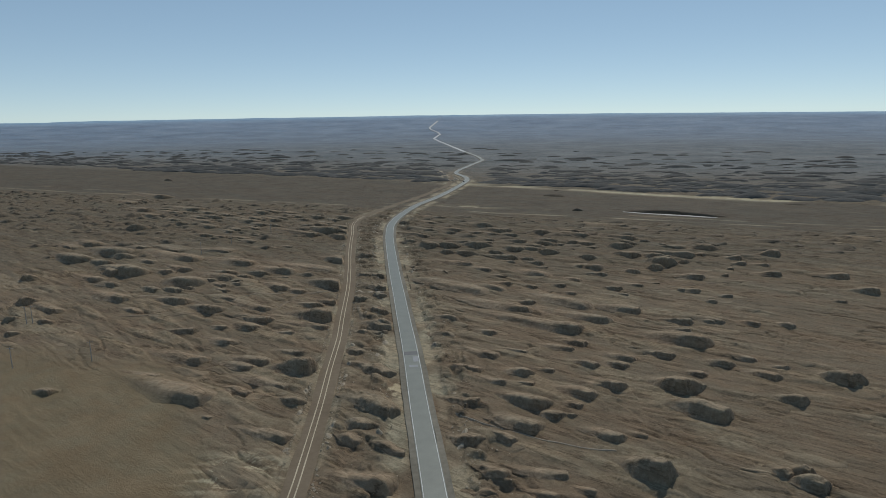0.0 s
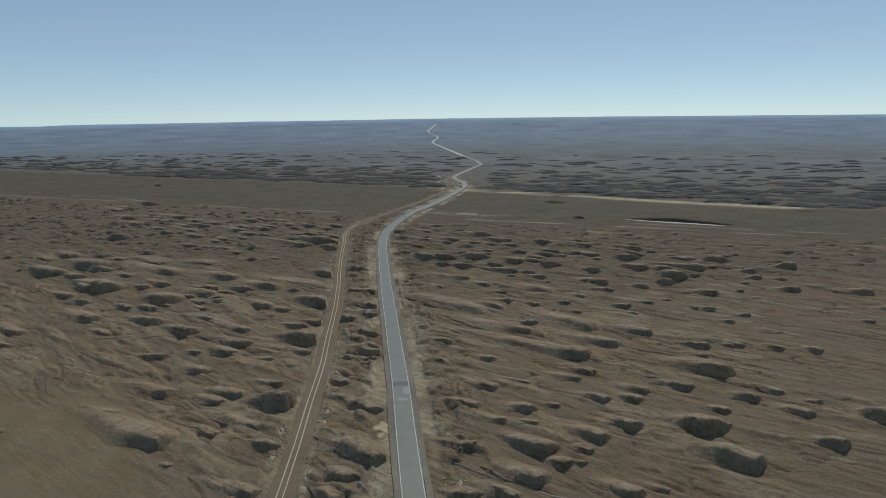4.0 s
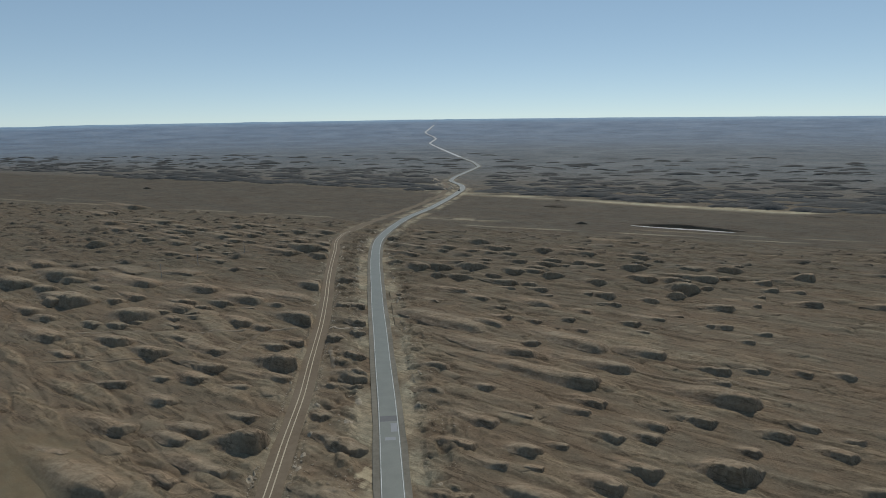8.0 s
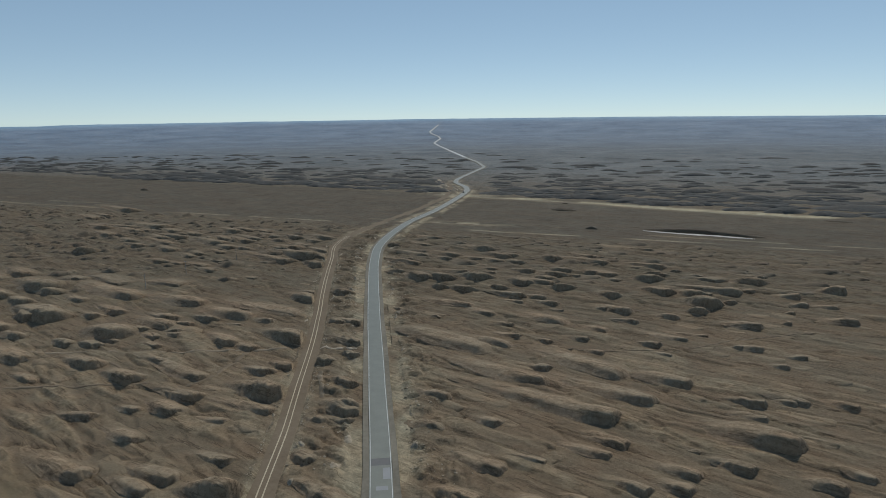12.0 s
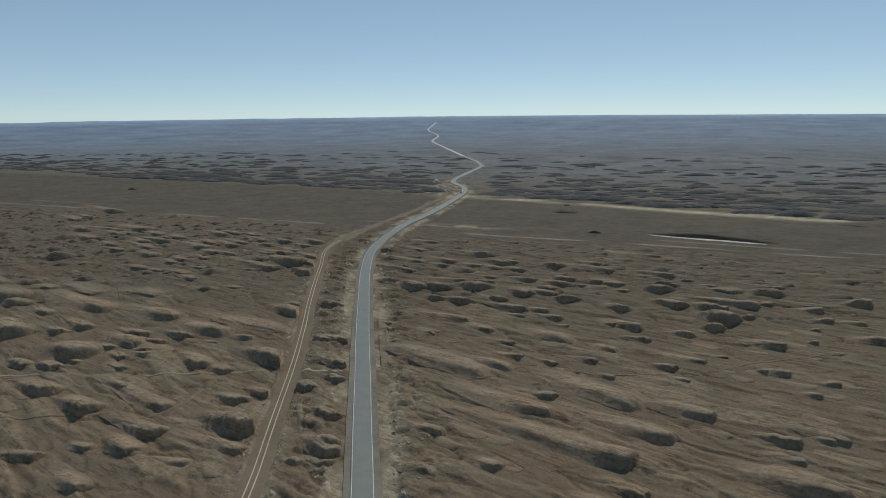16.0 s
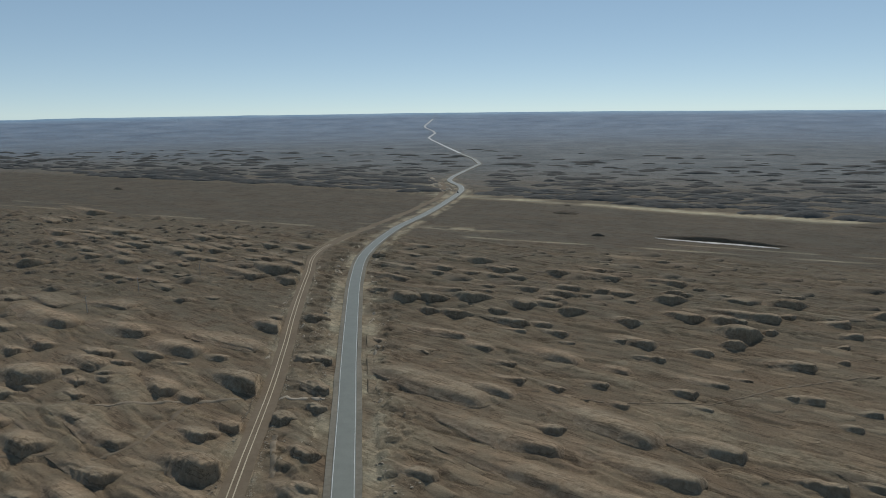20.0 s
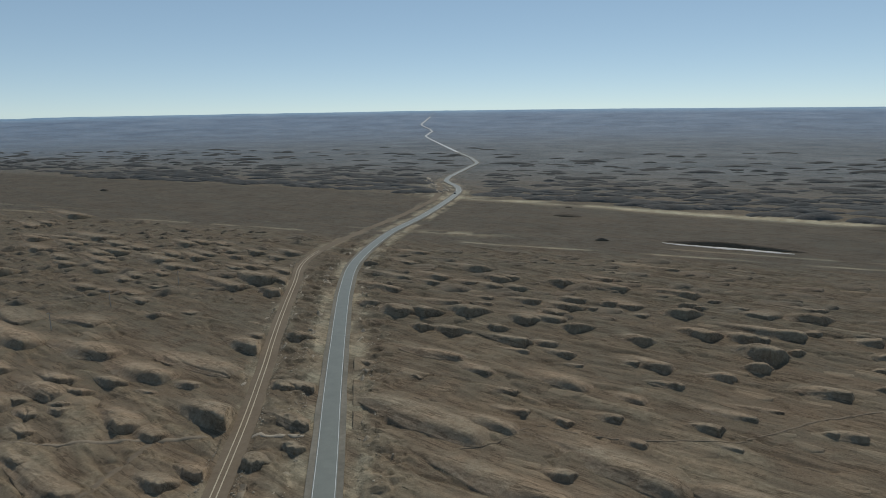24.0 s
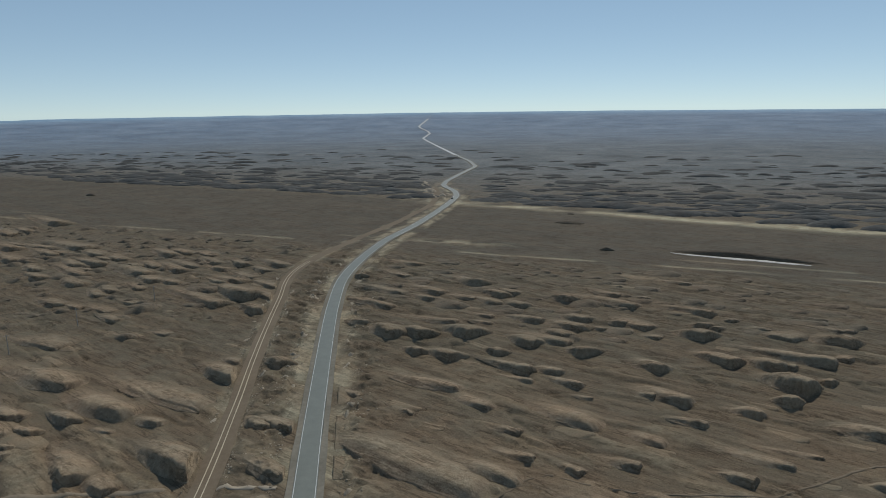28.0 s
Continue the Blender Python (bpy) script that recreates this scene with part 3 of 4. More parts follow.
yardang(33.8, 196.0, 11, 3.3, 2.2, -44)
yardang(38.1, 197.3, 4, 1.7, 1.3, -47)
yardang(-80.8, 198.5, 6, 1.5, 0.8, -37)
yardang(-20.8, 198.5, 30, 4.4, 3.5, -43)
yardang(29.3, 202.9, 25, 4.3, 3.5, -44)
yardang(42.1, 204.3, 11, 2.8, 1.3, -41)
yardang(116.6, 205.9, 13, 3.5, 3.0, -50)
yardang(-52.8, 206.9, 20, 2.1, 1.6, -37)
yardang(7.5, 207.1, 20, 2.3, 1.9, -30)
yardang(-86.8, 209.6, 68, 8.9, 3.6, -35)
yardang(47.0, 210.3, 19, 5.0, 2.7, -45)
yardang(81.2, 214.3, 21, 6.5, 5.5, -58)
yardang(-73.6, 216.2, 18, 3.5, 1.6, -37)
yardang(83.4, 217.3, 23, 5.0, 3.1, -44)
yardang(58.6, 218.0, 19, 3.5, 3.0, -52)
yardang(-146.4, 219.2, 13, 3.4, 1.9, -31)
yardang(88.0, 219.7, 8, 2.5, 1.5, -55)
yardang(142.6, 220.4, 20, 5.7, 4.4, -60)
yardang(-61.2, 221.0, 41, 3.5, 1.7, -32)
yardang(55.8, 221.6, 15, 3.1, 1.3, -27)
yardang(28.1, 222.1, 9, 1.6, 1.2, -24)
yardang(18.2, 224.2, 16, 2.9, 1.3, -28)
yardang(117.6, 227.0, 16, 4.6, 2.6, -55)
yardang(27.4, 229.9, 17, 3.9, 2.1, -47)
yardang(92.3, 230.9, 10, 4.6, 2.0, -55)
yardang(-25.3, 231.8, 29, 3.5, 2.8, -45)
yardang(-113.4, 234.3, 31, 3.6, 1.5, -23)
yardang(9.0, 234.7, 18, 3.5, 2.3, -35)
yardang(37.4, 235.8, 10, 2.2, 1.3, -30)
yardang(125.8, 235.8, 10, 3.2, 1.6, -51)
yardang(-54.7, 236.0, 23, 4.2, 5.9, -22)
yardang(53.7, 238.3, 13, 2.9, 2.1, -49)
yardang(-79.8, 239.3, 24, 3.7, 1.7, -36)
yardang(65.6, 239.6, 14, 3.7, 2.0, -46)
yardang(106.2, 240.0, 14, 3.9, 2.4, -51)
yardang(117.1, 245.1, 10, 3.6, 1.6, -55)
yardang(-75.2, 245.3, 28, 4.3, 2.4, -31)
yardang(70.6, 247.3, 21, 4.0, 1.8, -44)
yardang(-101.9, 248.4, 37, 5.0, 2.6, -30)
yardang(16.5, 249.7, 25, 4.5, 2.1, -36)
yardang(86.3, 249.9, 17, 3.3, 2.5, -49)
yardang(29.1, 255.0, 15, 1.6, 1.1, -27)
yardang(-39.9, 255.7, 12, 3.3, 2.2, -55)
yardang(-63.0, 256.0, 21, 2.7, 1.8, -31)
yardang(48.8, 258.8, 24, 2.9, 1.5, -34)
yardang(105.5, 261.0, 40, 8.8, 4.9, -44)
yardang(76.2, 262.4, 8, 1.4, 1.1, -28)
yardang(55.1, 265.0, 20, 4.7, 2.6, -45)
yardang(-96.8, 268.7, 26, 4.4, 2.0, -39)
yardang(-1.1, 276.1, 16, 3.2, 1.5, -30)
yardang(16.9, 278.6, 13, 3.7, 1.9, -50)
yardang(55.6, 281.3, 78, 5.9, 4.0, -37)
yardang(-73.1, 281.6, 18, 3.0, 1.4, -27)
yardang(-40.3, 281.6, 13, 3.2, 1.4, -41)
yardang(105.4, 282.3, 17, 3.6, 1.6, -36)
yardang(-31.4, 282.4, 15, 1.9, 1.6, -30)
yardang(-204.0, 285.0, 9, 2.7, 2.1, -37)
yardang(-119.3, 285.5, 22, 2.6, 2.3, -19)
yardang(153.6, 286.6, 13, 3.9, 1.7, -55)
yardang(-31.4, 286.8, 25, 4.5, 2.9, -48)
yardang(-92.3, 287.6, 27, 4.8, 2.5, -43)
yardang(-59.6, 289.2, 41, 3.4, 1.9, -27)
yardang(139.5, 290.4, 13, 3.8, 1.8, -53)
yardang(-107.0, 291.2, 14, 3.1, 1.4, -32)
yardang(-31.3, 291.9, 21, 2.8, 3.3, -33)
yardang(109.5, 292.7, 19, 3.0, 2.6, -38)
yardang(124.8, 294.0, 20, 3.8, 2.0, -44)
yardang(120.7, 294.3, 11, 3.8, 1.6, -51)
yardang(72.2, 295.1, 55, 7.9, 3.0, -41)
yardang(0.2, 299.6, 19, 4.2, 2.0, -38)
yardang(-89.7, 299.7, 32, 3.5, 3.0, -33)
yardang(-60.6, 300.2, 34, 4.8, 5.5, -37)
yardang(-198.0, 301.0, 10, 2.7, 2.0, -37)
yardang(-61.3, 301.8, 22, 4.4, 2.6, -40)
yardang(-219.0, 306.0, 9, 3.5, 2.7, -37)
yardang(90.3, 310.1, 31, 6.2, 2.8, -40)
yardang(-35.8, 310.4, 15, 3.1, 2.5, -46)
yardang(38.0, 313.5, 63, 9.1, 2.5, -38)
yardang(-120.8, 315.5, 29, 4.8, 3.4, -38)
yardang(-160.8, 317.7, 22, 3.7, 2.1, -35)
yardang(-204.0, 318.0, 42, 3.9, 2.6, -40)
yardang(67.7, 318.1, 60, 12.6, 2.7, -50)
yardang(-95.2, 318.9, 58, 4.8, 2.2, -37)
yardang(-70.1, 322.8, 20, 3.6, 2.5, -38)
yardang(199.0, 324.0, 11, 3.2, 1.7, -37)
yardang(40.1, 327.0, 13, 3.4, 2.3, -42)
yardang(134.6, 327.6, 9, 3.3, 1.7, -40)
yardang(-62.2, 328.9, 18, 3.3, 2.4, -39)
yardang(-143.7, 329.7, 32, 5.5, 3.7, -39)
yardang(-227.0, 332.0, 13, 5.2, 4.2, -37)
yardang(-48.7, 333.2, 15, 3.8, 3.5, -55)
yardang(-117.5, 335.7, 16, 3.3, 1.8, -36)
yardang(147.0, 337.6, 11, 1.9, 1.6, -26)
yardang(-177.8, 337.9, 57, 6.9, 3.0, -37)
yardang(225.0, 339.0, 19, 5.5, 3.7, -37)
yardang(92.8, 341.0, 11, 2.2, 1.0, -37)
yardang(-38.5, 343.6, 11, 2.5, 2.1, -43)
yardang(65.1, 344.6, 11, 3.3, 1.7, -49)
yardang(133.6, 347.2, 17, 3.6, 1.7, -34)
yardang(16.7, 348.2, 75, 14.7, 2.6, -40)
yardang(125.5, 349.4, 8, 3.6, 1.7, -55)
yardang(-85.0, 350.9, 19, 4.4, 2.2, -46)
yardang(91.4, 353.1, 14, 3.0, 2.3, -44)
yardang(27.3, 354.1, 35, 6.9, 1.7, -37)
yardang(-127.7, 354.3, 17, 3.3, 1.7, -37)
yardang(-156.2, 355.0, 21, 3.9, 3.3, -36)
yardang(-96.9, 355.3, 25, 6.0, 3.4, -52)
yardang(-64.1, 358.4, 39, 6.5, 5.2, -42)
yardang(-38.8, 358.6, 24, 3.5, 2.3, -38)
yardang(-170.4, 358.6, 23, 3.7, 2.2, -36)
yardang(44.9, 358.9, 10, 2.4, 1.7, -55)
yardang(106.3, 361.0, 34, 3.6, 1.5, -38)
yardang(-97.1, 361.2, 28, 4.0, 2.2, -39)
yardang(62.7, 361.9, 14, 3.0, 1.8, -34)
yardang(-150.4, 362.0, 17, 2.7, 1.3, -35)
yardang(-133.7, 366.5, 18, 3.8, 1.8, -41)
yardang(117.5, 366.6, 26, 2.3, 1.0, -27)
yardang(-150.8, 366.6, 39, 10.0, 5.7, -37)
yardang(32.6, 366.7, 21, 3.1, 1.6, -35)
yardang(-197.0, 366.7, 31, 4.4, 2.2, -30)
yardang(-125.0, 369.3, 13, 3.0, 1.5, -39)
yardang(228.0, 372.0, 19, 5.4, 3.6, -37)
yardang(-126.1, 373.3, 13, 2.0, 1.4, -30)
yardang(73.6, 374.5, 18, 5.5, 1.5, -54)
yardang(146.1, 376.4, 26, 5.0, 2.9, -39)
yardang(-144.7, 376.8, 16, 3.7, 2.1, -44)
yardang(-134.1, 379.4, 41, 7.4, 2.7, -43)
yardang(-214.7, 380.5, 33, 5.7, 2.7, -36)
yardang(194.0, 381.0, 23, 6.6, 2.6, -37)
yardang(-258.0, 382.0, 12, 4.7, 4.3, -37)
yardang(30.9, 382.4, 14, 2.8, 1.5, -34)
yardang(-124.4, 382.9, 17, 2.6, 2.2, -29)
yardang(163.0, 383.0, 6, 2.0, 1.6, -37)
yardang(55.6, 384.7, 38, 10.5, 2.4, -52)
yardang(-100.8, 385.1, 12, 2.3, 1.0, -28)
yardang(91.3, 386.7, 17, 2.6, 1.7, -37)
yardang(-52.9, 387.1, 17, 3.4, 2.3, -54)
yardang(-42.6, 387.1, 25, 3.6, 2.7, -34)
yardang(-87.0, 389.9, 16, 3.9, 1.7, -32)
yardang(-116.5, 390.7, 22, 3.2, 2.3, -40)
yardang(-198.9, 392.5, 66, 7.6, 6.2, -40)
yardang(112.1, 393.0, 17, 5.3, 2.4, -50)
yardang(-138.2, 393.5, 28, 4.3, 3.0, -39)
yardang(-100.9, 394.9, 51, 10.3, 3.2, -36)
yardang(-211.0, 395.1, 42, 6.0, 4.2, -50)
yardang(-179.1, 398.0, 19, 4.0, 2.4, -42)
yardang(-4.9, 398.6, 8, 2.0, 1.0, -48)
yardang(173.0, 400.0, 7, 2.8, 2.2, -37)
yardang(126.7, 400.3, 11, 5.3, 3.6, -60)
yardang(22.2, 400.4, 25, 6.2, 2.1, -49)
yardang(-77.5, 401.9, 82, 12.1, 1.6, -32)
yardang(91.5, 402.1, 30, 7.9, 3.0, -53)
yardang(-170.2, 405.1, 39, 4.2, 2.6, -42)
yardang(199.0, 407.0, 17, 4.8, 1.7, -37)
yardang(81.2, 408.4, 10, 3.7, 2.0, -54)
yardang(59.4, 408.8, 10, 1.7, 0.8, -33)
yardang(137.9, 410.1, 27, 5.7, 5.8, -60)
yardang(-210.1, 410.7, 27, 4.3, 3.3, -42)
yardang(186.0, 412.0, 13, 3.7, 2.3, -37)
yardang(-24.6, 413.5, 14, 2.7, 1.1, -47)
yardang(12.4, 415.4, 46, 7.4, 1.9, -34)
yardang(150.2, 418.0, 8, 4.5, 2.6, -55)
yardang(56.9, 418.4, 22, 3.5, 2.2, -48)
yardang(-133.0, 419.7, 57, 9.2, 3.5, -32)
yardang(-232.2, 422.9, 39, 4.7, 4.0, -43)
yardang(39.8, 424.1, 18, 2.4, 1.3, -32)
yardang(-74.0, 426.2, 32, 5.9, 4.2, -46)
yardang(190.0, 428.0, 19, 5.6, 3.1, -37)
yardang(-204.7, 430.0, 30, 4.8, 2.4, -42)
yardang(51.1, 430.8, 16, 4.0, 2.4, -50)
yardang(91.9, 430.9, 23, 6.7, 3.6, -60)
yardang(40.1, 431.4, 29, 3.2, 3.1, -45)
yardang(137.9, 431.4, 23, 5.6, 3.6, -60)
yardang(143.7, 432.7, 8, 3.0, 1.9, -55)
yardang(-176.1, 433.3, 108, 10.4, 4.1, -38)
yardang(-257.0, 433.6, 62, 7.6, 5.6, -44)
yardang(160.9, 435.3, 50, 4.7, 3.8, -40)
yardang(219.0, 436.0, 19, 5.6, 4.4, -37)
yardang(122.1, 436.2, 26, 5.5, 4.1, -58)
yardang(-58.9, 440.2, 17, 3.5, 3.0, -50)
yardang(169.7, 440.6, 10, 4.8, 2.0, -55)
yardang(-229.5, 443.5, 42, 5.4, 3.1, -45)
yardang(-78.6, 445.5, 14, 3.1, 1.4, -40)
yardang(10.1, 445.8, 25, 4.9, 3.7, -55)
yardang(65.6, 449.4, 14, 5.7, 4.3, -60)
yardang(29.5, 451.7, 14, 3.9, 3.4, -60)
yardang(-4.5, 452.7, 18, 3.9, 3.2, -60)
yardang(-239.0, 453.7, 72, 10.7, 5.0, -42)
yardang(180.5, 456.1, 24, 8.1, 4.4, -60)
yardang(45.4, 462.5, 24, 4.9, 3.5, -58)
yardang(-162.7, 463.3, 52, 8.6, 1.7, -30)
yardang(60.2, 463.5, 39, 5.7, 2.5, -41)
yardang(159.5, 463.6, 23, 10.6, 2.2, -60)
yardang(-201.3, 467.2, 67, 8.3, 2.1, -40)
yardang(122.7, 467.5, 21, 6.5, 4.5, -60)
yardang(102.6, 470.8, 12, 4.2, 1.5, -48)
yardang(60.8, 472.5, 19, 5.5, 3.1, -60)
yardang(19.7, 474.3, 31, 6.7, 4.6, -54)
yardang(-3.7, 475.0, 25, 5.4, 4.6, -59)
yardang(-16.9, 475.3, 29, 7.5, 4.2, -60)
yardang(193.1, 476.6, 33, 4.2, 1.7, -32)
yardang(-232.2, 478.9, 37, 5.7, 2.2, -38)
yardang(156.6, 479.4, 15, 2.9, 1.3, -34)
yardang(-122.7, 480.2, 16, 3.7, 1.3, -36)
yardang(133.5, 480.3, 8, 4.1, 2.0, -55)
yardang(69.0, 481.1, 32, 7.0, 3.2, -60)
yardang(-289.3, 482.7, 48, 6.2, 2.5, -43)
yardang(128.6, 483.0, 12, 6.4, 2.7, -60)
yardang(101.5, 483.9, 30, 6.8, 2.3, -58)
yardang(81.2, 484.5, 11, 2.8, 1.4, -49)
yardang(92.5, 490.4, 12, 4.4, 2.6, -55)
yardang(-277.9, 492.2, 57, 6.8, 3.9, -46)
yardang(-31.6, 492.2, 18, 3.6, 1.9, -44)
yardang(145.2, 492.7, 8, 4.5, 1.7, -55)
yardang(28.8, 495.3, 15, 2.5, 1.4, -37)
yardang(74.6, 495.6, 22, 6.2, 3.4, -59)
yardang(12.0, 496.1, 46, 4.1, 1.8, -29)
yardang(53.5, 496.5, 29, 4.4, 2.8, -41)
yardang(-157.0, 501.3, 22, 4.4, 1.7, -41)
yardang(138.3, 502.6, 36, 4.1, 3.4, -48)
yardang(30.1, 506.5, 23, 3.5, 1.7, -37)
yardang(-89.4, 513.5, 31, 4.7, 4.0, -53)
yardang(105.1, 516.6, 66, 5.3, 2.5, -46)
yardang(-169.2, 517.1, 40, 4.8, 1.5, -40)
yardang(47.3, 521.1, 24, 5.2, 3.4, -55)
yardang(-21.6, 523.9, 59, 3.8, 2.3, -35)
yardang(-188.5, 525.1, 26, 4.2, 1.5, -43)
yardang(-113.0, 525.7, 89, 5.2, 3.6, -42)
yardang(34.9, 526.7, 33, 5.2, 2.4, -54)
yardang(-203.3, 530.1, 36, 5.3, 2.3, -43)
yardang(74.0, 530.8, 26, 4.1, 3.4, -55)
yardang(-162.9, 532.5, 21, 4.2, 1.0, -41)
yardang(116.6, 536.3, 11, 2.8, 1.1, -55)
yardang(-0.6, 537.1, 25, 3.8, 2.1, -50)
yardang(22.8, 538.2, 31, 4.3, 1.3, -39)
yardang(-100.8, 538.8, 65, 7.1, 5.5, -46)
yardang(-89.5, 539.8, 69, 6.0, 2.1, -46)
yardang(102.2, 540.6, 31, 4.0, 1.9, -52)
yardang(39.4, 541.3, 30, 4.3, 3.3, -55)
yardang(46.1, 546.8, 20, 4.4, 2.5, -55)
yardang(-190.5, 547.5, 34, 3.9, 2.2, -55)
yardang(-17.2, 548.4, 55, 4.4, 1.9, -37)
yardang(4.1, 548.7, 40, 5.3, 2.5, -49)
yardang(-187.1, 557.1, 40, 3.7, 2.2, -51)
yardang(148.8, 560.8, 37, 3.8, 1.7, -42)
yardang(-172.6, 561.3, 37, 3.9, 1.7, -51)
yardang(-94.2, 564.2, 41, 5.5, 1.7, -47)
yardang(29.5, 565.5, 50, 5.4, 3.4, -46)
yardang(-277.0, 567.0, 26, 6.2, 5.3, -29)
yardang(-126.9, 569.9, 35, 3.1, 2.6, -52)
yardang(-157.8, 571.2, 34, 4.9, 2.4, -55)
yardang(-215.5, 571.3, 62, 5.8, 2.7, -49)
yardang(-117.0, 573.6, 51, 5.3, 2.9, -42)
yardang(-170.8, 576.0, 55, 6.2, 2.7, -51)
yardang(-246.2, 585.3, 46, 4.3, 3.0, -45)
yardang(-113.9, 585.7, 40, 4.7, 1.8, -49)
yardang(-45.3, 586.8, 18, 3.6, 2.5, -55)
yardang(-18.0, 589.7, 34, 4.7, 1.5, -47)
yardang(-183.0, 594.1, 80, 7.1, 4.0, -42)
yardang(-225.5, 595.8, 77, 5.9, 2.8, -44)
yardang(-108.8, 600.3, 31, 3.8, 1.9, -55)
yardang(-165.0, 603.5, 56, 5.0, 3.2, -49)
yardang(-138.5, 606.6, 35, 5.1, 2.2, -48)
yardang(-226.3, 608.0, 35, 3.1, 2.2, -42)
yardang(-264.3, 609.9, 52, 4.7, 2.5, -50)
yardang(-161.4, 615.9, 58, 5.0, 2.3, -46)
yardang(-103.1, 616.2, 41, 6.0, 3.0, -55)
yardang(-188.7, 617.4, 44, 5.6, 2.6, -52)
yardang(-128.3, 617.5, 35, 4.0, 3.0, -55)
yardang(-201.9, 618.0, 40, 5.0, 2.0, -45)
yardang(-10.1, 619.5, 57, 4.8, 1.9, -40)
yardang(-242.4, 620.4, 55, 5.4, 3.3, -49)
yardang(-228.3, 623.1, 63, 4.9, 3.6, -42)
yardang(-149.3, 625.2, 40, 4.1, 2.0, -54)
yardang(-284.4, 636.0, 36, 3.7, 2.0, -47)
yardang(-295.8, 636.9, 73, 7.2, 3.1, -46)
yardang(-221.8, 640.0, 51, 5.7, 2.7, -48)
yardang(-233.5, 642.2, 27, 3.7, 1.7, -45)
yardang(-189.1, 649.3, 62, 6.2, 3.2, -50)
yardang(-163.6, 651.3, 40, 6.7, 1.8, -54)
yardang(-246.6, 656.2, 55, 6.0, 2.1, -47)
yardang(-183.8, 656.5, 49, 6.3, 2.8, -55)
yardang(-283.1, 658.5, 70, 5.8, 3.2, -45)
yardang(-273.8, 663.7, 48, 5.4, 2.1, -38)
yardang(-266.9, 678.0, 110, 9.6, 3.7, -38)
yardang(-324.9, 681.4, 76, 6.4, 3.7, -45)
yardang(-301.9, 686.2, 74, 5.7, 2.6, -35)
yardang(-329.9, 698.8, 52, 4.2, 2.3, -41)
yardang(-372.7, 751.1, 82, 8.1, 2.5, -45)
yardang(-364.2, 761.5, 66, 5.7, 2.6, -47)
yardang(-357.9, 800.5, 119, 9.3, 4.6, -44)


def dome(length, wide, tall, along, across, seed):
    """A low rounded hummock, centred."""
    a, c = np.meshgrid(np.linspace(-1, 1, along), np.linspace(-1, 1, across), indexing="ij")
    r = np.maximum(np.abs(a), np.abs(c))
    q = np.hypot(a, c) + 1e-9
    x, y = a * r / q, c * r / q
    bulge = 1 + 0.35 * (rough_noise(x * 2 + seed, y * 2 + seed, 3, 2) - 0.5)
    z = tall * np.clip(1 - r**2, 0, 1) ** 1.15 * (0.8 + 0.5 * rough_noise(x * 1.7 + seed, y * 1.7, 5, 3))
    return x * bulge * length / 2, y * bulge * wide / 2, np.where(r > 0.999, -0.6, z)


def hummock(x, y, length, wide, tall, turn, mat, label, group):
    along, across = 17, 13
    lx, ly, lz = dome(length, wide, tall, along, across, float(RNG.uniform(0, 60)))
    ang = radians(turn)
    wx, wy = x + lx * math.cos(ang) - ly * math.sin(ang), y + lx * math.sin(ang) + ly * math.cos(ang)
    under, base = height(wx, wy), ground_z(x, y)
    wz = np.where(lz < -0.3, under - 0.6, 0.5 * under + 0.5 * base + lz)
    ob = mesh_object("hummock", np.stack([wx - x, wy - y, wz - base], -1).reshape(-1, 3), grid_faces(along, across), mat)
    ob.location = (x, y, base)
    tagged(ob, label, "hummock", group)


def far_field(name, label, count, spot, sizes, mat, seed, round_topped=False):
    """Many small ridges in one mesh."""
    rng = np.random.default_rng(seed)
    verts, homes, along, across = [], [], 10, 9
    shapes = [dome(q, 1.0, 1.0, along, across, 7.3 * n) if round_topped else whaleback(q, 0.8, 1.0, along, across, 7.3 * n, 0.3 + 0.05 * n)[:3]
              for n, q in enumerate(np.linspace(0.55 * sizes[2], sizes[2], 12))]
    while len(homes) < count:
        x, y = spot(rng)
        back = (sizes[0] * sizes[2] * np.linspace(0, 1, 4))
        bx, by = x - back * math.cos(A), y - back * math.sin(A)
        if road_gap(bx, by).min() < 11 + sizes[0] or dirt_gap(bx, by).min() < 5 + sizes[0]:
            continue
        wide = sizes[0] * math.exp(rng.normal(0, 0.34))
        lx, ly, lz = shapes[rng.integers(12)]
        ang = radians((WIND if not round_topped else -10) + rng.normal(0, 6))
        lz = np.where(lz < -0.3, -1.0, lz * wide * rng.uniform(0.6, 1.35) * sizes[1])
        homes.append((x, y))
        verts.append(np.stack([x + wide * (lx * math.cos(ang) - ly * math.sin(ang)), y + wide * (lx * math.sin(ang) + ly * math.cos(ang)), lz], -1).reshape(-1, 3))
    verts, homes = np.array(verts), np.array(homes)
    verts[:, :, 2] += height(verts[:, :, 0].ravel(), verts[:, :, 1].ravel()).reshape(verts.shape[:2])
    faces = np.concatenate([grid_faces(along, across) + n * along * across for n in range(count)])
    return tagged(mesh_object(name, verts.reshape(-1, 3), faces, mat), label, "yardangs", kind="stuff")


def spot_beyond(rng):
    while True:
        y = rng.uniform(700, 2000)
        x = rng.uniform(-0.78, 0.75) * y
        start = 945 - 0.5 * x - 40 * float(smoothstep(60, 400, x))
        depth = y - start
        if depth > 40 and rng.random() < math.exp(-depth / 240):
            return x, y


def spot_west(rng):
    while True:
        y, x = rng.uniform(400, 900), rng.uniform(-620, -70)
        if strip(x, y) < 0.15 and x > -0.75 * y and x < -95 + 0.0 * y and rng.random() < smoothstep(430, 600, y):
            return x, y


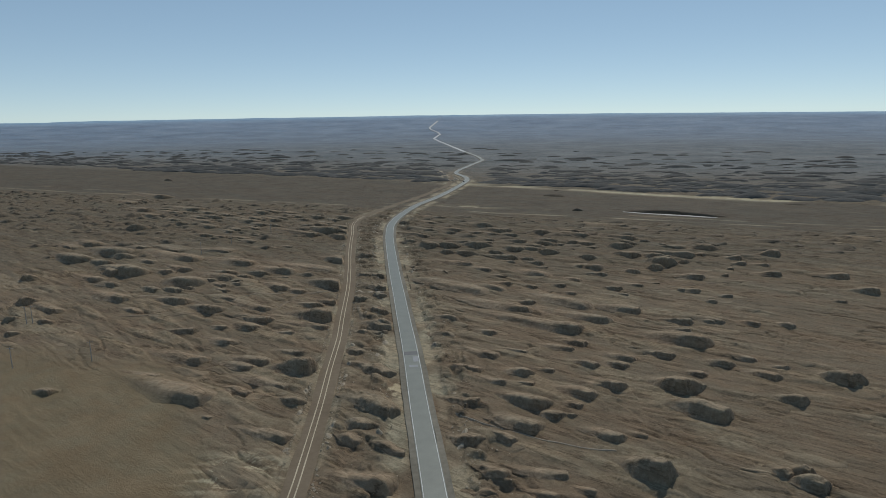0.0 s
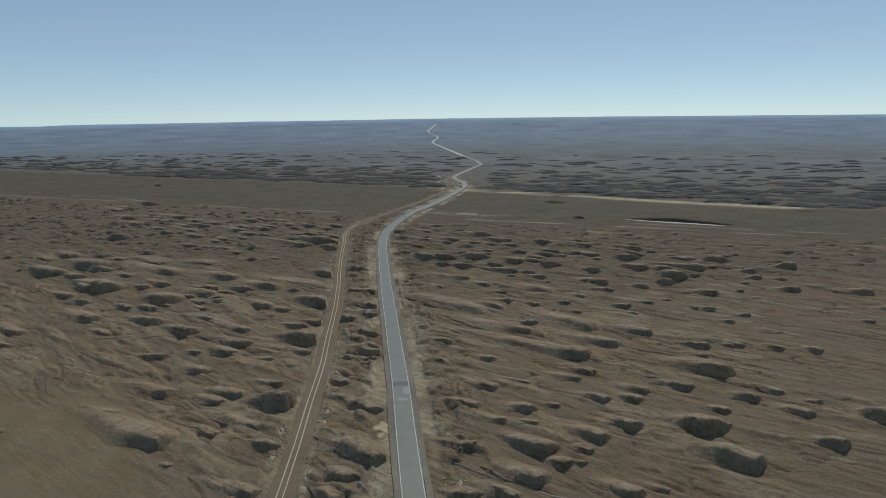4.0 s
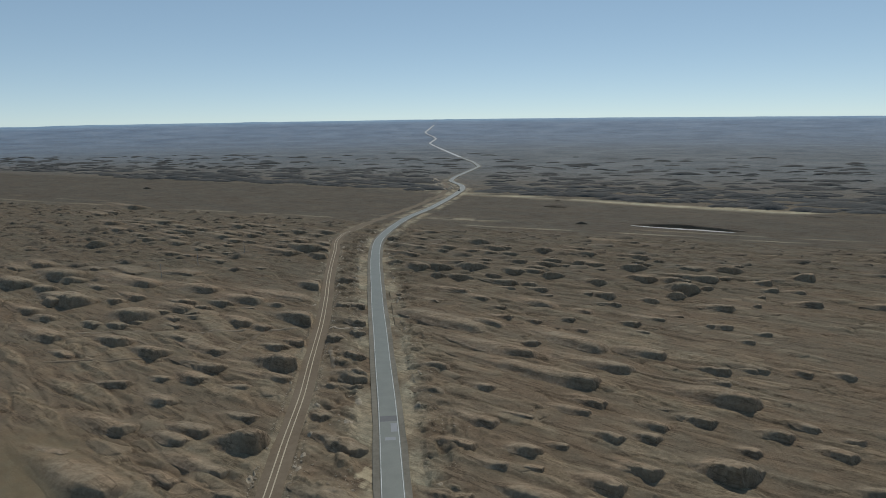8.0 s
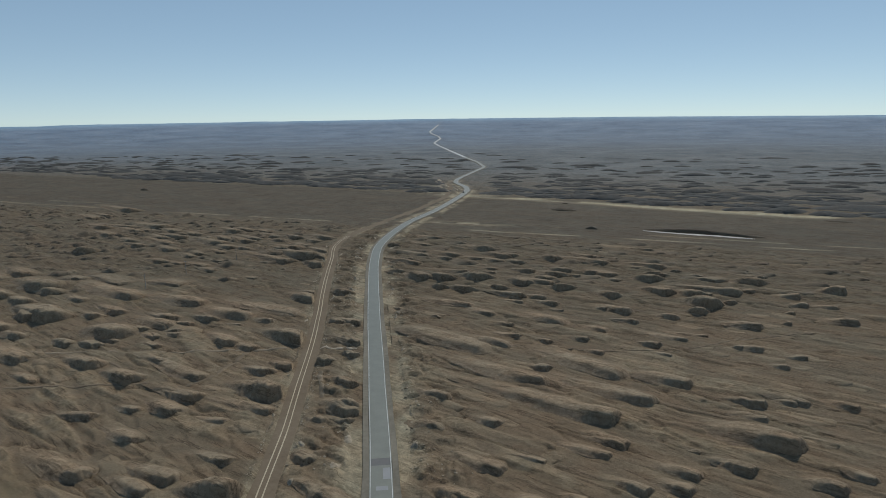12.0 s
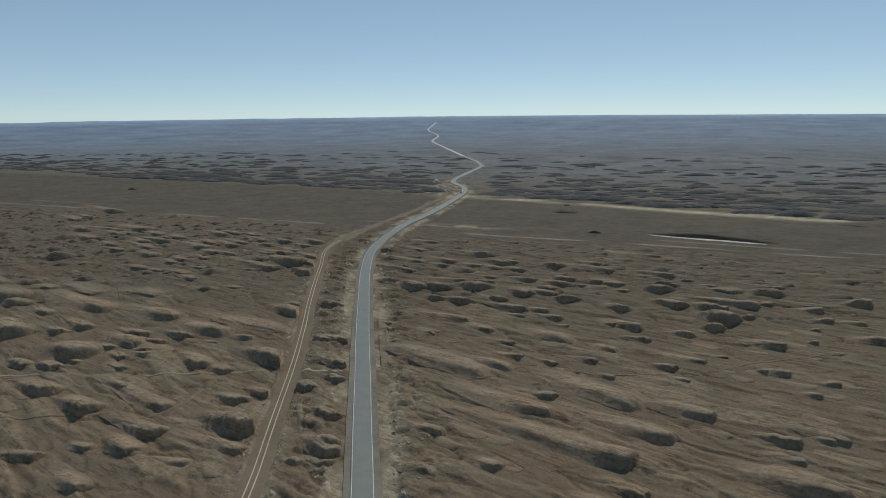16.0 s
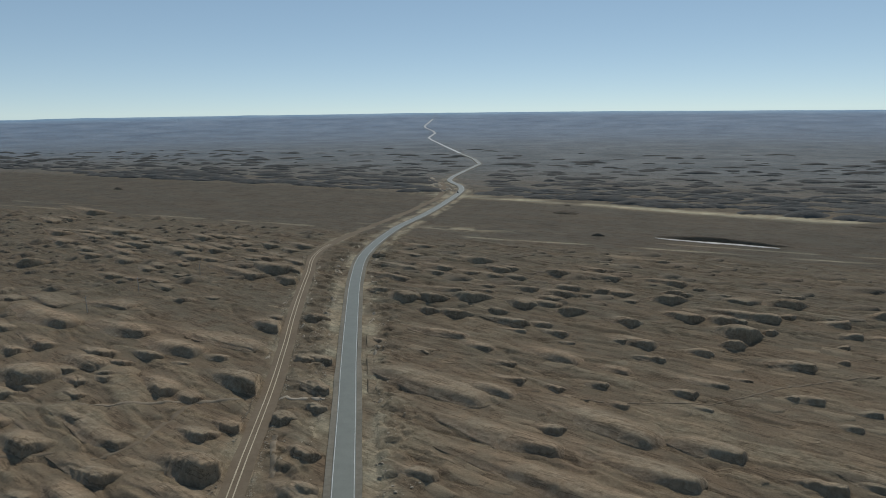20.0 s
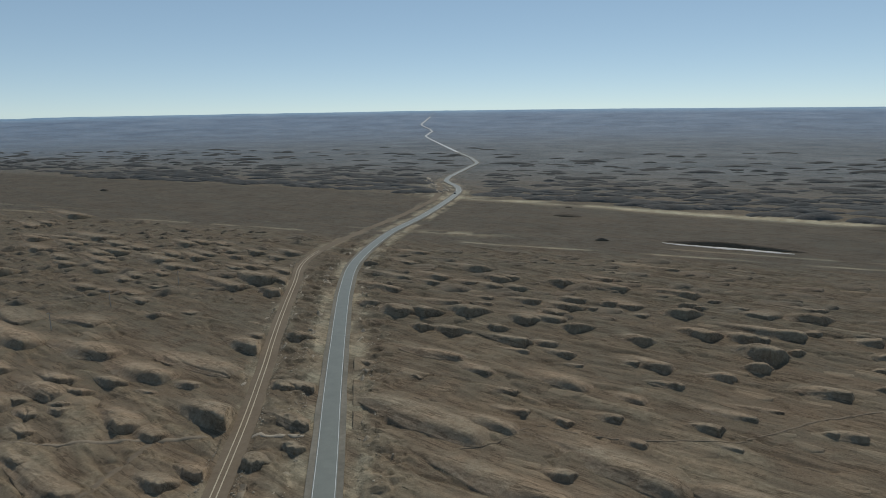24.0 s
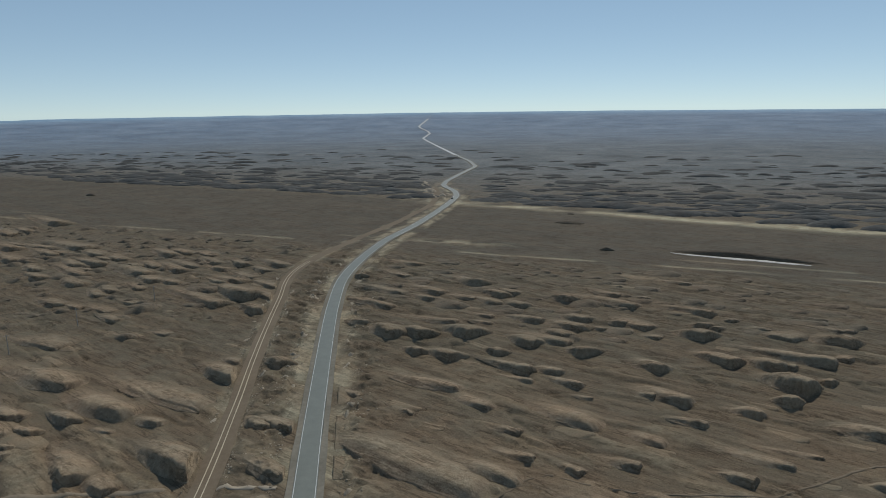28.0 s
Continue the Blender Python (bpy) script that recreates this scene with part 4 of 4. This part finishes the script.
def spot_east(rng):
    while True:
        y, x = rng.uniform(400, 680), rng.uniform(-50, 420)
        if strip(x, y) < 0.15 and x < 0.72 * y and rng.random() < smoothstep(440, 570, y + 0.2 * x):
            return x, y


EDGE_RNG = random.Random(21)
for k in range(58):
    ex = -640 + 20.5 * k + EDGE_RNG.uniform(-8, 8)
    ey = 955 - 0.5 * ex - 40 * float(smoothstep(60, 400, ex)) + EDGE_RNG.uniform(-4, 34)
    wide = EDGE_RNG.uniform(9, 19)
    if abs(ex - float(road_x(ey))) > 34:
        hummock(ex, ey, 1.5 * wide * EDGE_RNG.uniform(1.6, 2.8), 1.5 * wide, wide * EDGE_RNG.uniform(0.16, 0.26), -12 + EDGE_RNG.uniform(-8, 8), DARK_CLAY,
                "dark rounded clay hummock on the rim of the gravel flat", "hummocks along the gravel flat")


def spot_near(rng):
    while True:
        y = rng.uniform(140, 600)
        x = rng.uniform(-0.74, 0.74) * y
        if fan(x, y) < 0.3 and strip(x, y) < 0.2 and rng.random() < 0.25 + 0.75 * smoothstep(0.4, 0.6, rough_noise(x / 60, y / 60, 97)):
            return x, y


far_field("low_ribs", "low wind-cut clay ribs scattered over sandy ground", 160, spot_near, (2.2, 0.16, 7.5), CLAY, 8)
far_field("distant_yardangs", "dark weathered ridges crowding the far side of the flat", 1100, spot_beyond, (13, 0.13, 3.2), DARK_CLAY, 5, True)
far_field("low_yardangs_west", "small dark clay humps scattered over brown ground", 520, spot_west, (4.2, 0.32, 2.6), DUSKY_CLAY, 6)
far_field("low_yardangs_east", "small dark clay humps scattered over brown ground", 170, spot_east, (3.4, 0.3, 4.6), DUSKY_CLAY, 7)


# ---- small things ----
def part(name, bm, mat, parent, label=""):
    me = bpy.data.meshes.new(name)
    bm.to_mesh(me)
    bm.free()
    me.materials.append(mat)
    ob = new(name, me)
    ob.parent = parent
    return tagged(ob, label)


def box(bm, x, y, z, dx, dy, dz, bevel=0.0):
    made = bmesh.ops.create_cube(bm, size=1.0, matrix=Matrix.LocRotScale((x, y, z), None, (dx, dy, dz)))["verts"]
    if bevel:
        edges = list({e for v in made for e in v.link_edges})
        bmesh.ops.bevel(bm, geom=edges, offset=bevel, segments=2, affect="EDGES")


def rod(bm, x, y, z0, z1, r0, r1, sides=10):
    bmesh.ops.create_cone(bm, cap_ends=True, segments=sides, radius1=r0, radius2=r1, depth=z1 - z0, matrix=Matrix.Translation((x, y, (z0 + z1) / 2)))


def power_pole(x, y, tall=9.0, turn=20.0, twin=False):
    thing = new("power_pole")
    for at in (-1.3, 1.3) if twin else (0.0,):
        bm = bmesh.new()
        rod(bm, at, 0, -1.2, tall, 0.19, 0.12)
        part("pole", bm, CONCRETE, thing)
    arm = bmesh.new()
    box(arm, 0, 0.14, tall - 0.7, 4.6 if twin else 2.2, 0.12, 0.12, 0.015)
    beam = part("crossarm", arm, STEEL, thing, "grey steel crossarm")
    for at in (-2.0, 0.0, 2.0) if twin else (-1.0, 0.0, 1.0):
        bm = bmesh.new()
        rod(bm, at, 0.14, tall - 0.64, tall - 0.3, 0.05, 0.07, 8)
        part("insulator", bm, CERAMIC, beam, "brown ceramic insulator")
    thing.matrix_world = pose(x, y, ground_z(x, y), 0, 0, turn)
    tagged(thing, "slim grey concrete power pole standing in sand" if not twin else "pair of concrete power poles joined by a crossarm", "power pole", "power poles west of the track")


for spot in ((-149, 252), (-178, 246), (-182, 459), (-173, 497), (-154, 540)):
    power_pole(*spot)
power_pole(-206, 301, 9.0, 20.0, True)


def car(x, y, turn):
    thing = new("car")
    bm = bmesh.new()
    box(bm, 0, 0, 0.72, 1.85, 4.6, 0.75, 0.18)
    body = part("body", bm, CAR_PAINT, thing)
    bm = bmesh.new()
    box(bm, 0, -0.25, 1.35, 1.6, 2.7, 0.62, 0.22)
    part("cabin", bm, CAR_PAINT, thing)
    for at, size in ((1.12, (1.4, 0.06, 0.42)), (-1.62, (1.4, 0.06, 0.42))):
        bm = bmesh.new()
        box(bm, 0, at, 1.36, *size, 0.02)
        part("window", bm, CAR_GLASS, thing, "dark tinted car window")
    for dx in (-0.82, 0.82):
        for dy in (-1.4, 1.4):
            bm = bmesh.new()
            bmesh.ops.create_cone(bm, cap_ends=True, segments=18, radius1=0.36, radius2=0.36, depth=0.24, matrix=pose(dx, dy, 0.36, 0, 90, 0))
            wheel = part("wheel", bm, RUBBER, thing)
            bm = bmesh.new()
            bmesh.ops.create_cone(bm, cap_ends=True, segments=14, radius1=0.22, radius2=0.2, depth=0.27, matrix=pose(dx, dy, 0.36, 0, 90, 0))
            part("rim", bm, STEEL, wheel)
    thing.matrix_world = pose(x, y, 0.55, 0, 0, turn)
    tagged(thing, "small dark passenger car driving on the asphalt", "car")


car(float(road_x(955)) - 1.7, 955.0, 172.0)


def clods(name, label, count, spot, low, high, mat, seed):
    """Loose lumps of earth and stone in one mesh."""
    rng = np.random.default_rng(seed)
    corners = np.array([(1, 0, 0), (0, 1, 0), (-1, 0, 0), (0, -1, 0), (0.6, 0.6, 0.7), (-0.6, 0.5, 0.8), (-0.5, -0.6, 0.6), (0.6, -0.5, 0.75), (0, 0, -0.6)])
    quads = np.array([(0, 1, 4, 4), (1, 5, 4, 4), (1, 2, 5, 5), (2, 6, 5, 5), (2, 3, 6, 6), (3, 7, 6, 6), (3, 0, 7, 7), (0, 4, 7, 7), (4, 5, 6, 6), (4, 6, 7, 7)])[:, :3]
    homes = np.array([spot(rng) for _ in range(count)])
    size = low * (high / low) ** (rng.random(count) ** 2.2)
    shape = corners[None] * (1 + 0.5 * (rng.random((count, 9, 3)) - 0.5)) * size[:, None, None] * np.array([1, 1, 0.75])
    spin = rng.random(count) * 6.28
    c, s = np.cos(spin)[:, None], np.sin(spin)[:, None]
    x = homes[:, :1] + shape[:, :, 0] * c - shape[:, :, 1] * s
    y = homes[:, 1:] + shape[:, :, 0] * s + shape[:, :, 1] * c
    z = height(homes[:, 0], homes[:, 1])[:, None] + shape[:, :, 2]
    faces = (quads[None] + 9 * np.arange(count)[:, None, None]).reshape(-1, 3)
    tagged(mesh_object(name, np.stack([x, y, z], -1).reshape(-1, 3), faces, mat, smooth=False), label, "clods", kind="stuff")


def spot_verge(rng):
    while True:
        y = rng.uniform(145, 680)
        x = float(road_x(y)) + rng.choice((-1, 1)) * (8.5 + abs(rng.normal(0, 6)))
        if dirt_gap(x, y) > 4.4 and strip(x, y) < 0.4 and rough_noise(np.array(x / 8), np.array(y / 8), 88) > 0.45:
            return x, y


def spot_bank(rng):
    while True:
        y = rng.uniform(145, 640)
        x = float(dirt_x(y)) + rng.choice((-1, 1)) * (4.6 + abs(rng.normal(0, 0.9)))
        if rough_noise(np.array(x / 10), np.array(y / 10), 89) > 0.42:
            return x, y


clods("rubble", "loose clods of dug earth along the road verge", 2600, spot_verge, 0.12, 0.55, RUBBLE, 15)
clods("track_bank", "pushed-up clods along both edges of the dirt track", 1700, spot_bank, 0.12, 0.5, RUBBLE, 16)


# low knolls on the gravel flat
hummock(-454, 1037, 18, 6.7, 2.5, -22, KNOLL, "low dark gravel knoll on the bare flat", "knolls on the gravel flat")
hummock(118, 776, 30, 11.7, 2.3, -22, KNOLL, "low dark gravel knoll on the bare flat", "knolls on the gravel flat")
hummock(125, 663, 13, 5.0, 2.0, -22, KNOLL, "low dark gravel knoll on the bare flat", "knolls on the gravel flat")
hummock(358, 689, 27, 10.4, 1.2, -22, KNOLL, "low dark gravel knoll on the bare flat", "knolls on the gravel flat")
hummock(129, 828, 9, 5.0, 1.2, -22, KNOLL, "low dark gravel knoll on the bare flat", "knolls on the gravel flat")


def crust(x0, y0, x1, y1, wide, seed):
    """A long thin pan of salt on the flat."""
    n = 60
    s = np.linspace(0, 1, n)
    x, y = x0 + (x1 - x0) * s, y0 + (y1 - y0) * s
    y = y + 3 * (rough_noise(s * 9, s * 0, seed) - 0.5)
    half = wide / 2 * np.sin(np.pi * s) ** 0.45 * (0.55 + 0.9 * rough_noise(s * 14, s * 0 + 3, seed))
    rows = [np.stack([x, y + half * k, height(x, y + half * k) + h], 1) for k, h in ((-1, -0.1), (-0.9, 0.12), (0, 0.14), (0.9, 0.12), (1, -0.1))]
    tagged(mesh_object("salt_pan", np.stack(rows, 1).reshape(-1, 3), grid_faces(n, 5), SALT), "long thin white salt crust on dark gravel", "salt crust", kind="structure")


crust(168, 653, 246, 610, 6.5, 3)
hummock(213, 636, 104, 9.0, 3.2, -29, KNOLL, "long low dark gravel bank behind white salt crust", "knolls on the gravel flat")


def earth_mound(x, y, wide, long, tall, turn, mat=RUBBLE, label="pale mound of dug earth beside the road"):
    """A loose heap with a ragged outline."""
    rng = np.random.default_rng(int(abs(x * 13 + y * 7)))
    n, m = 9, 16
    r, a = np.meshgrid(np.linspace(0, 1, n), np.linspace(0, 2 * np.pi, m, endpoint=False), indexing="ij")
    edge = 1 + 0.5 * (rough_noise(np.cos(a) * 1.7 + x, np.sin(a) * 1.7 + y, 3, 2) - 0.5)
    lx, ly = r * edge * np.cos(a) * long / 2, r * edge * np.sin(a) * wide / 2
    t = radians(turn)
    wx, wy = x + lx * math.cos(t) - ly * math.sin(t), y + lx * math.sin(t) + ly * math.cos(t)
    wz = height(wx, wy) + tall * (1 - r**1.6) * (0.6 + 0.8 * rough_noise(wx / 1.1, wy / 1.1, 7, 2)) - 0.12
    base = ground_z(x, y)
    ob = mesh_object("earth_mound", np.stack([wx - x, wy - y, wz - base], -1).reshape(-1, 3), grid_faces(n, m, True), mat)
    ob.location = (x, y, base)
    tagged(ob, label, "earth mound", "earth mounds along the road")


HEAPS = random.Random(4)
for k in range(46):
    hy = HEAPS.uniform(150, 640)
    east = HEAPS.random() < 0.45
    hx = float(road_x(hy)) + (HEAPS.uniform(9.5, 13) if east else -HEAPS.uniform(9.5, 14))
    earth_mound(hx, hy, HEAPS.uniform(1.5, 3.5), HEAPS.uniform(2.5, 7), HEAPS.uniform(0.3, 1.1), HEAPS.uniform(60, 110))
for k in range(30):
    hy = HEAPS.uniform(150, 600)
    hx = float(dirt_x(hy)) + HEAPS.choice((-1, 1)) * HEAPS.uniform(5.5, 7.5)
    earth_mound(hx, hy, HEAPS.uniform(1.0, 2.2), HEAPS.uniform(2, 6), HEAPS.uniform(0.3, 0.8), HEAPS.uniform(70, 115), RUBBLE, "low ragged earth bank beside the dirt track")
for k in range(16):
    along = HEAPS.random()
    hx, hy = -31 + 30 * along + HEAPS.uniform(-6, 6), 1165 - 200 * along + HEAPS.uniform(-12, 12)
    earth_mound(hx, hy, HEAPS.uniform(5, 10), HEAPS.uniform(8, 20), HEAPS.uniform(1.0, 2.6), HEAPS.uniform(80, 140), PALE_TRAIL, "pale mound of dug sand beside the far bend of the road")


def cut_bank(y0, y1, tall):
    """A low earth bank that the roadside ditch has cut off upright; its top falls away from the road."""
    ys = np.arange(y0, y1, 0.8)
    fade = np.sin(np.pi * np.clip((ys - y0 + 0.5) / (y1 - y0 + 1), 0, 1)) ** 0.9
    edge = road_x(ys) + 7.4 + 0.5 * (rough_noise(ys / 3, ys * 0, 57) - 0.5)
    rows = []
    for off, up in ((-0.15, -0.5), (0.0, 0.0), (0.1, 0.85), (0.5, 1.0), (2.2, 0.6), (4.5, 0.0), (5.0, -0.5)):
        px = edge + off
        rough = 0.25 * (rough_noise(ys / 1.3, ys * 0 + off * 5, 59, 2) - 0.5)
        rows.append(np.stack([px, ys, height(px, ys) + np.where(up > 0, tall * fade * (up + rough), up)], 1))
    base = ground_z(float(edge[0]), float(ys[0]))
    verts = np.stack(rows, 1).reshape(-1, 3) - np.array([float(edge[0]), float(ys[0]), base])
    ob = mesh_object("cut_bank", verts, grid_faces(len(ys), 7), CLAY)
    ob.location = (float(edge[0]), float(ys[0]), base)
    tagged(ob, "low earth bank cut upright along the roadside ditch", "earth bank", "cut banks beside the road")


for y0, y1, tall in ((359, 372, 0.9), (376, 399, 0.9), (408, 423, 0.8)):
    cut_bank(y0, y1, tall)
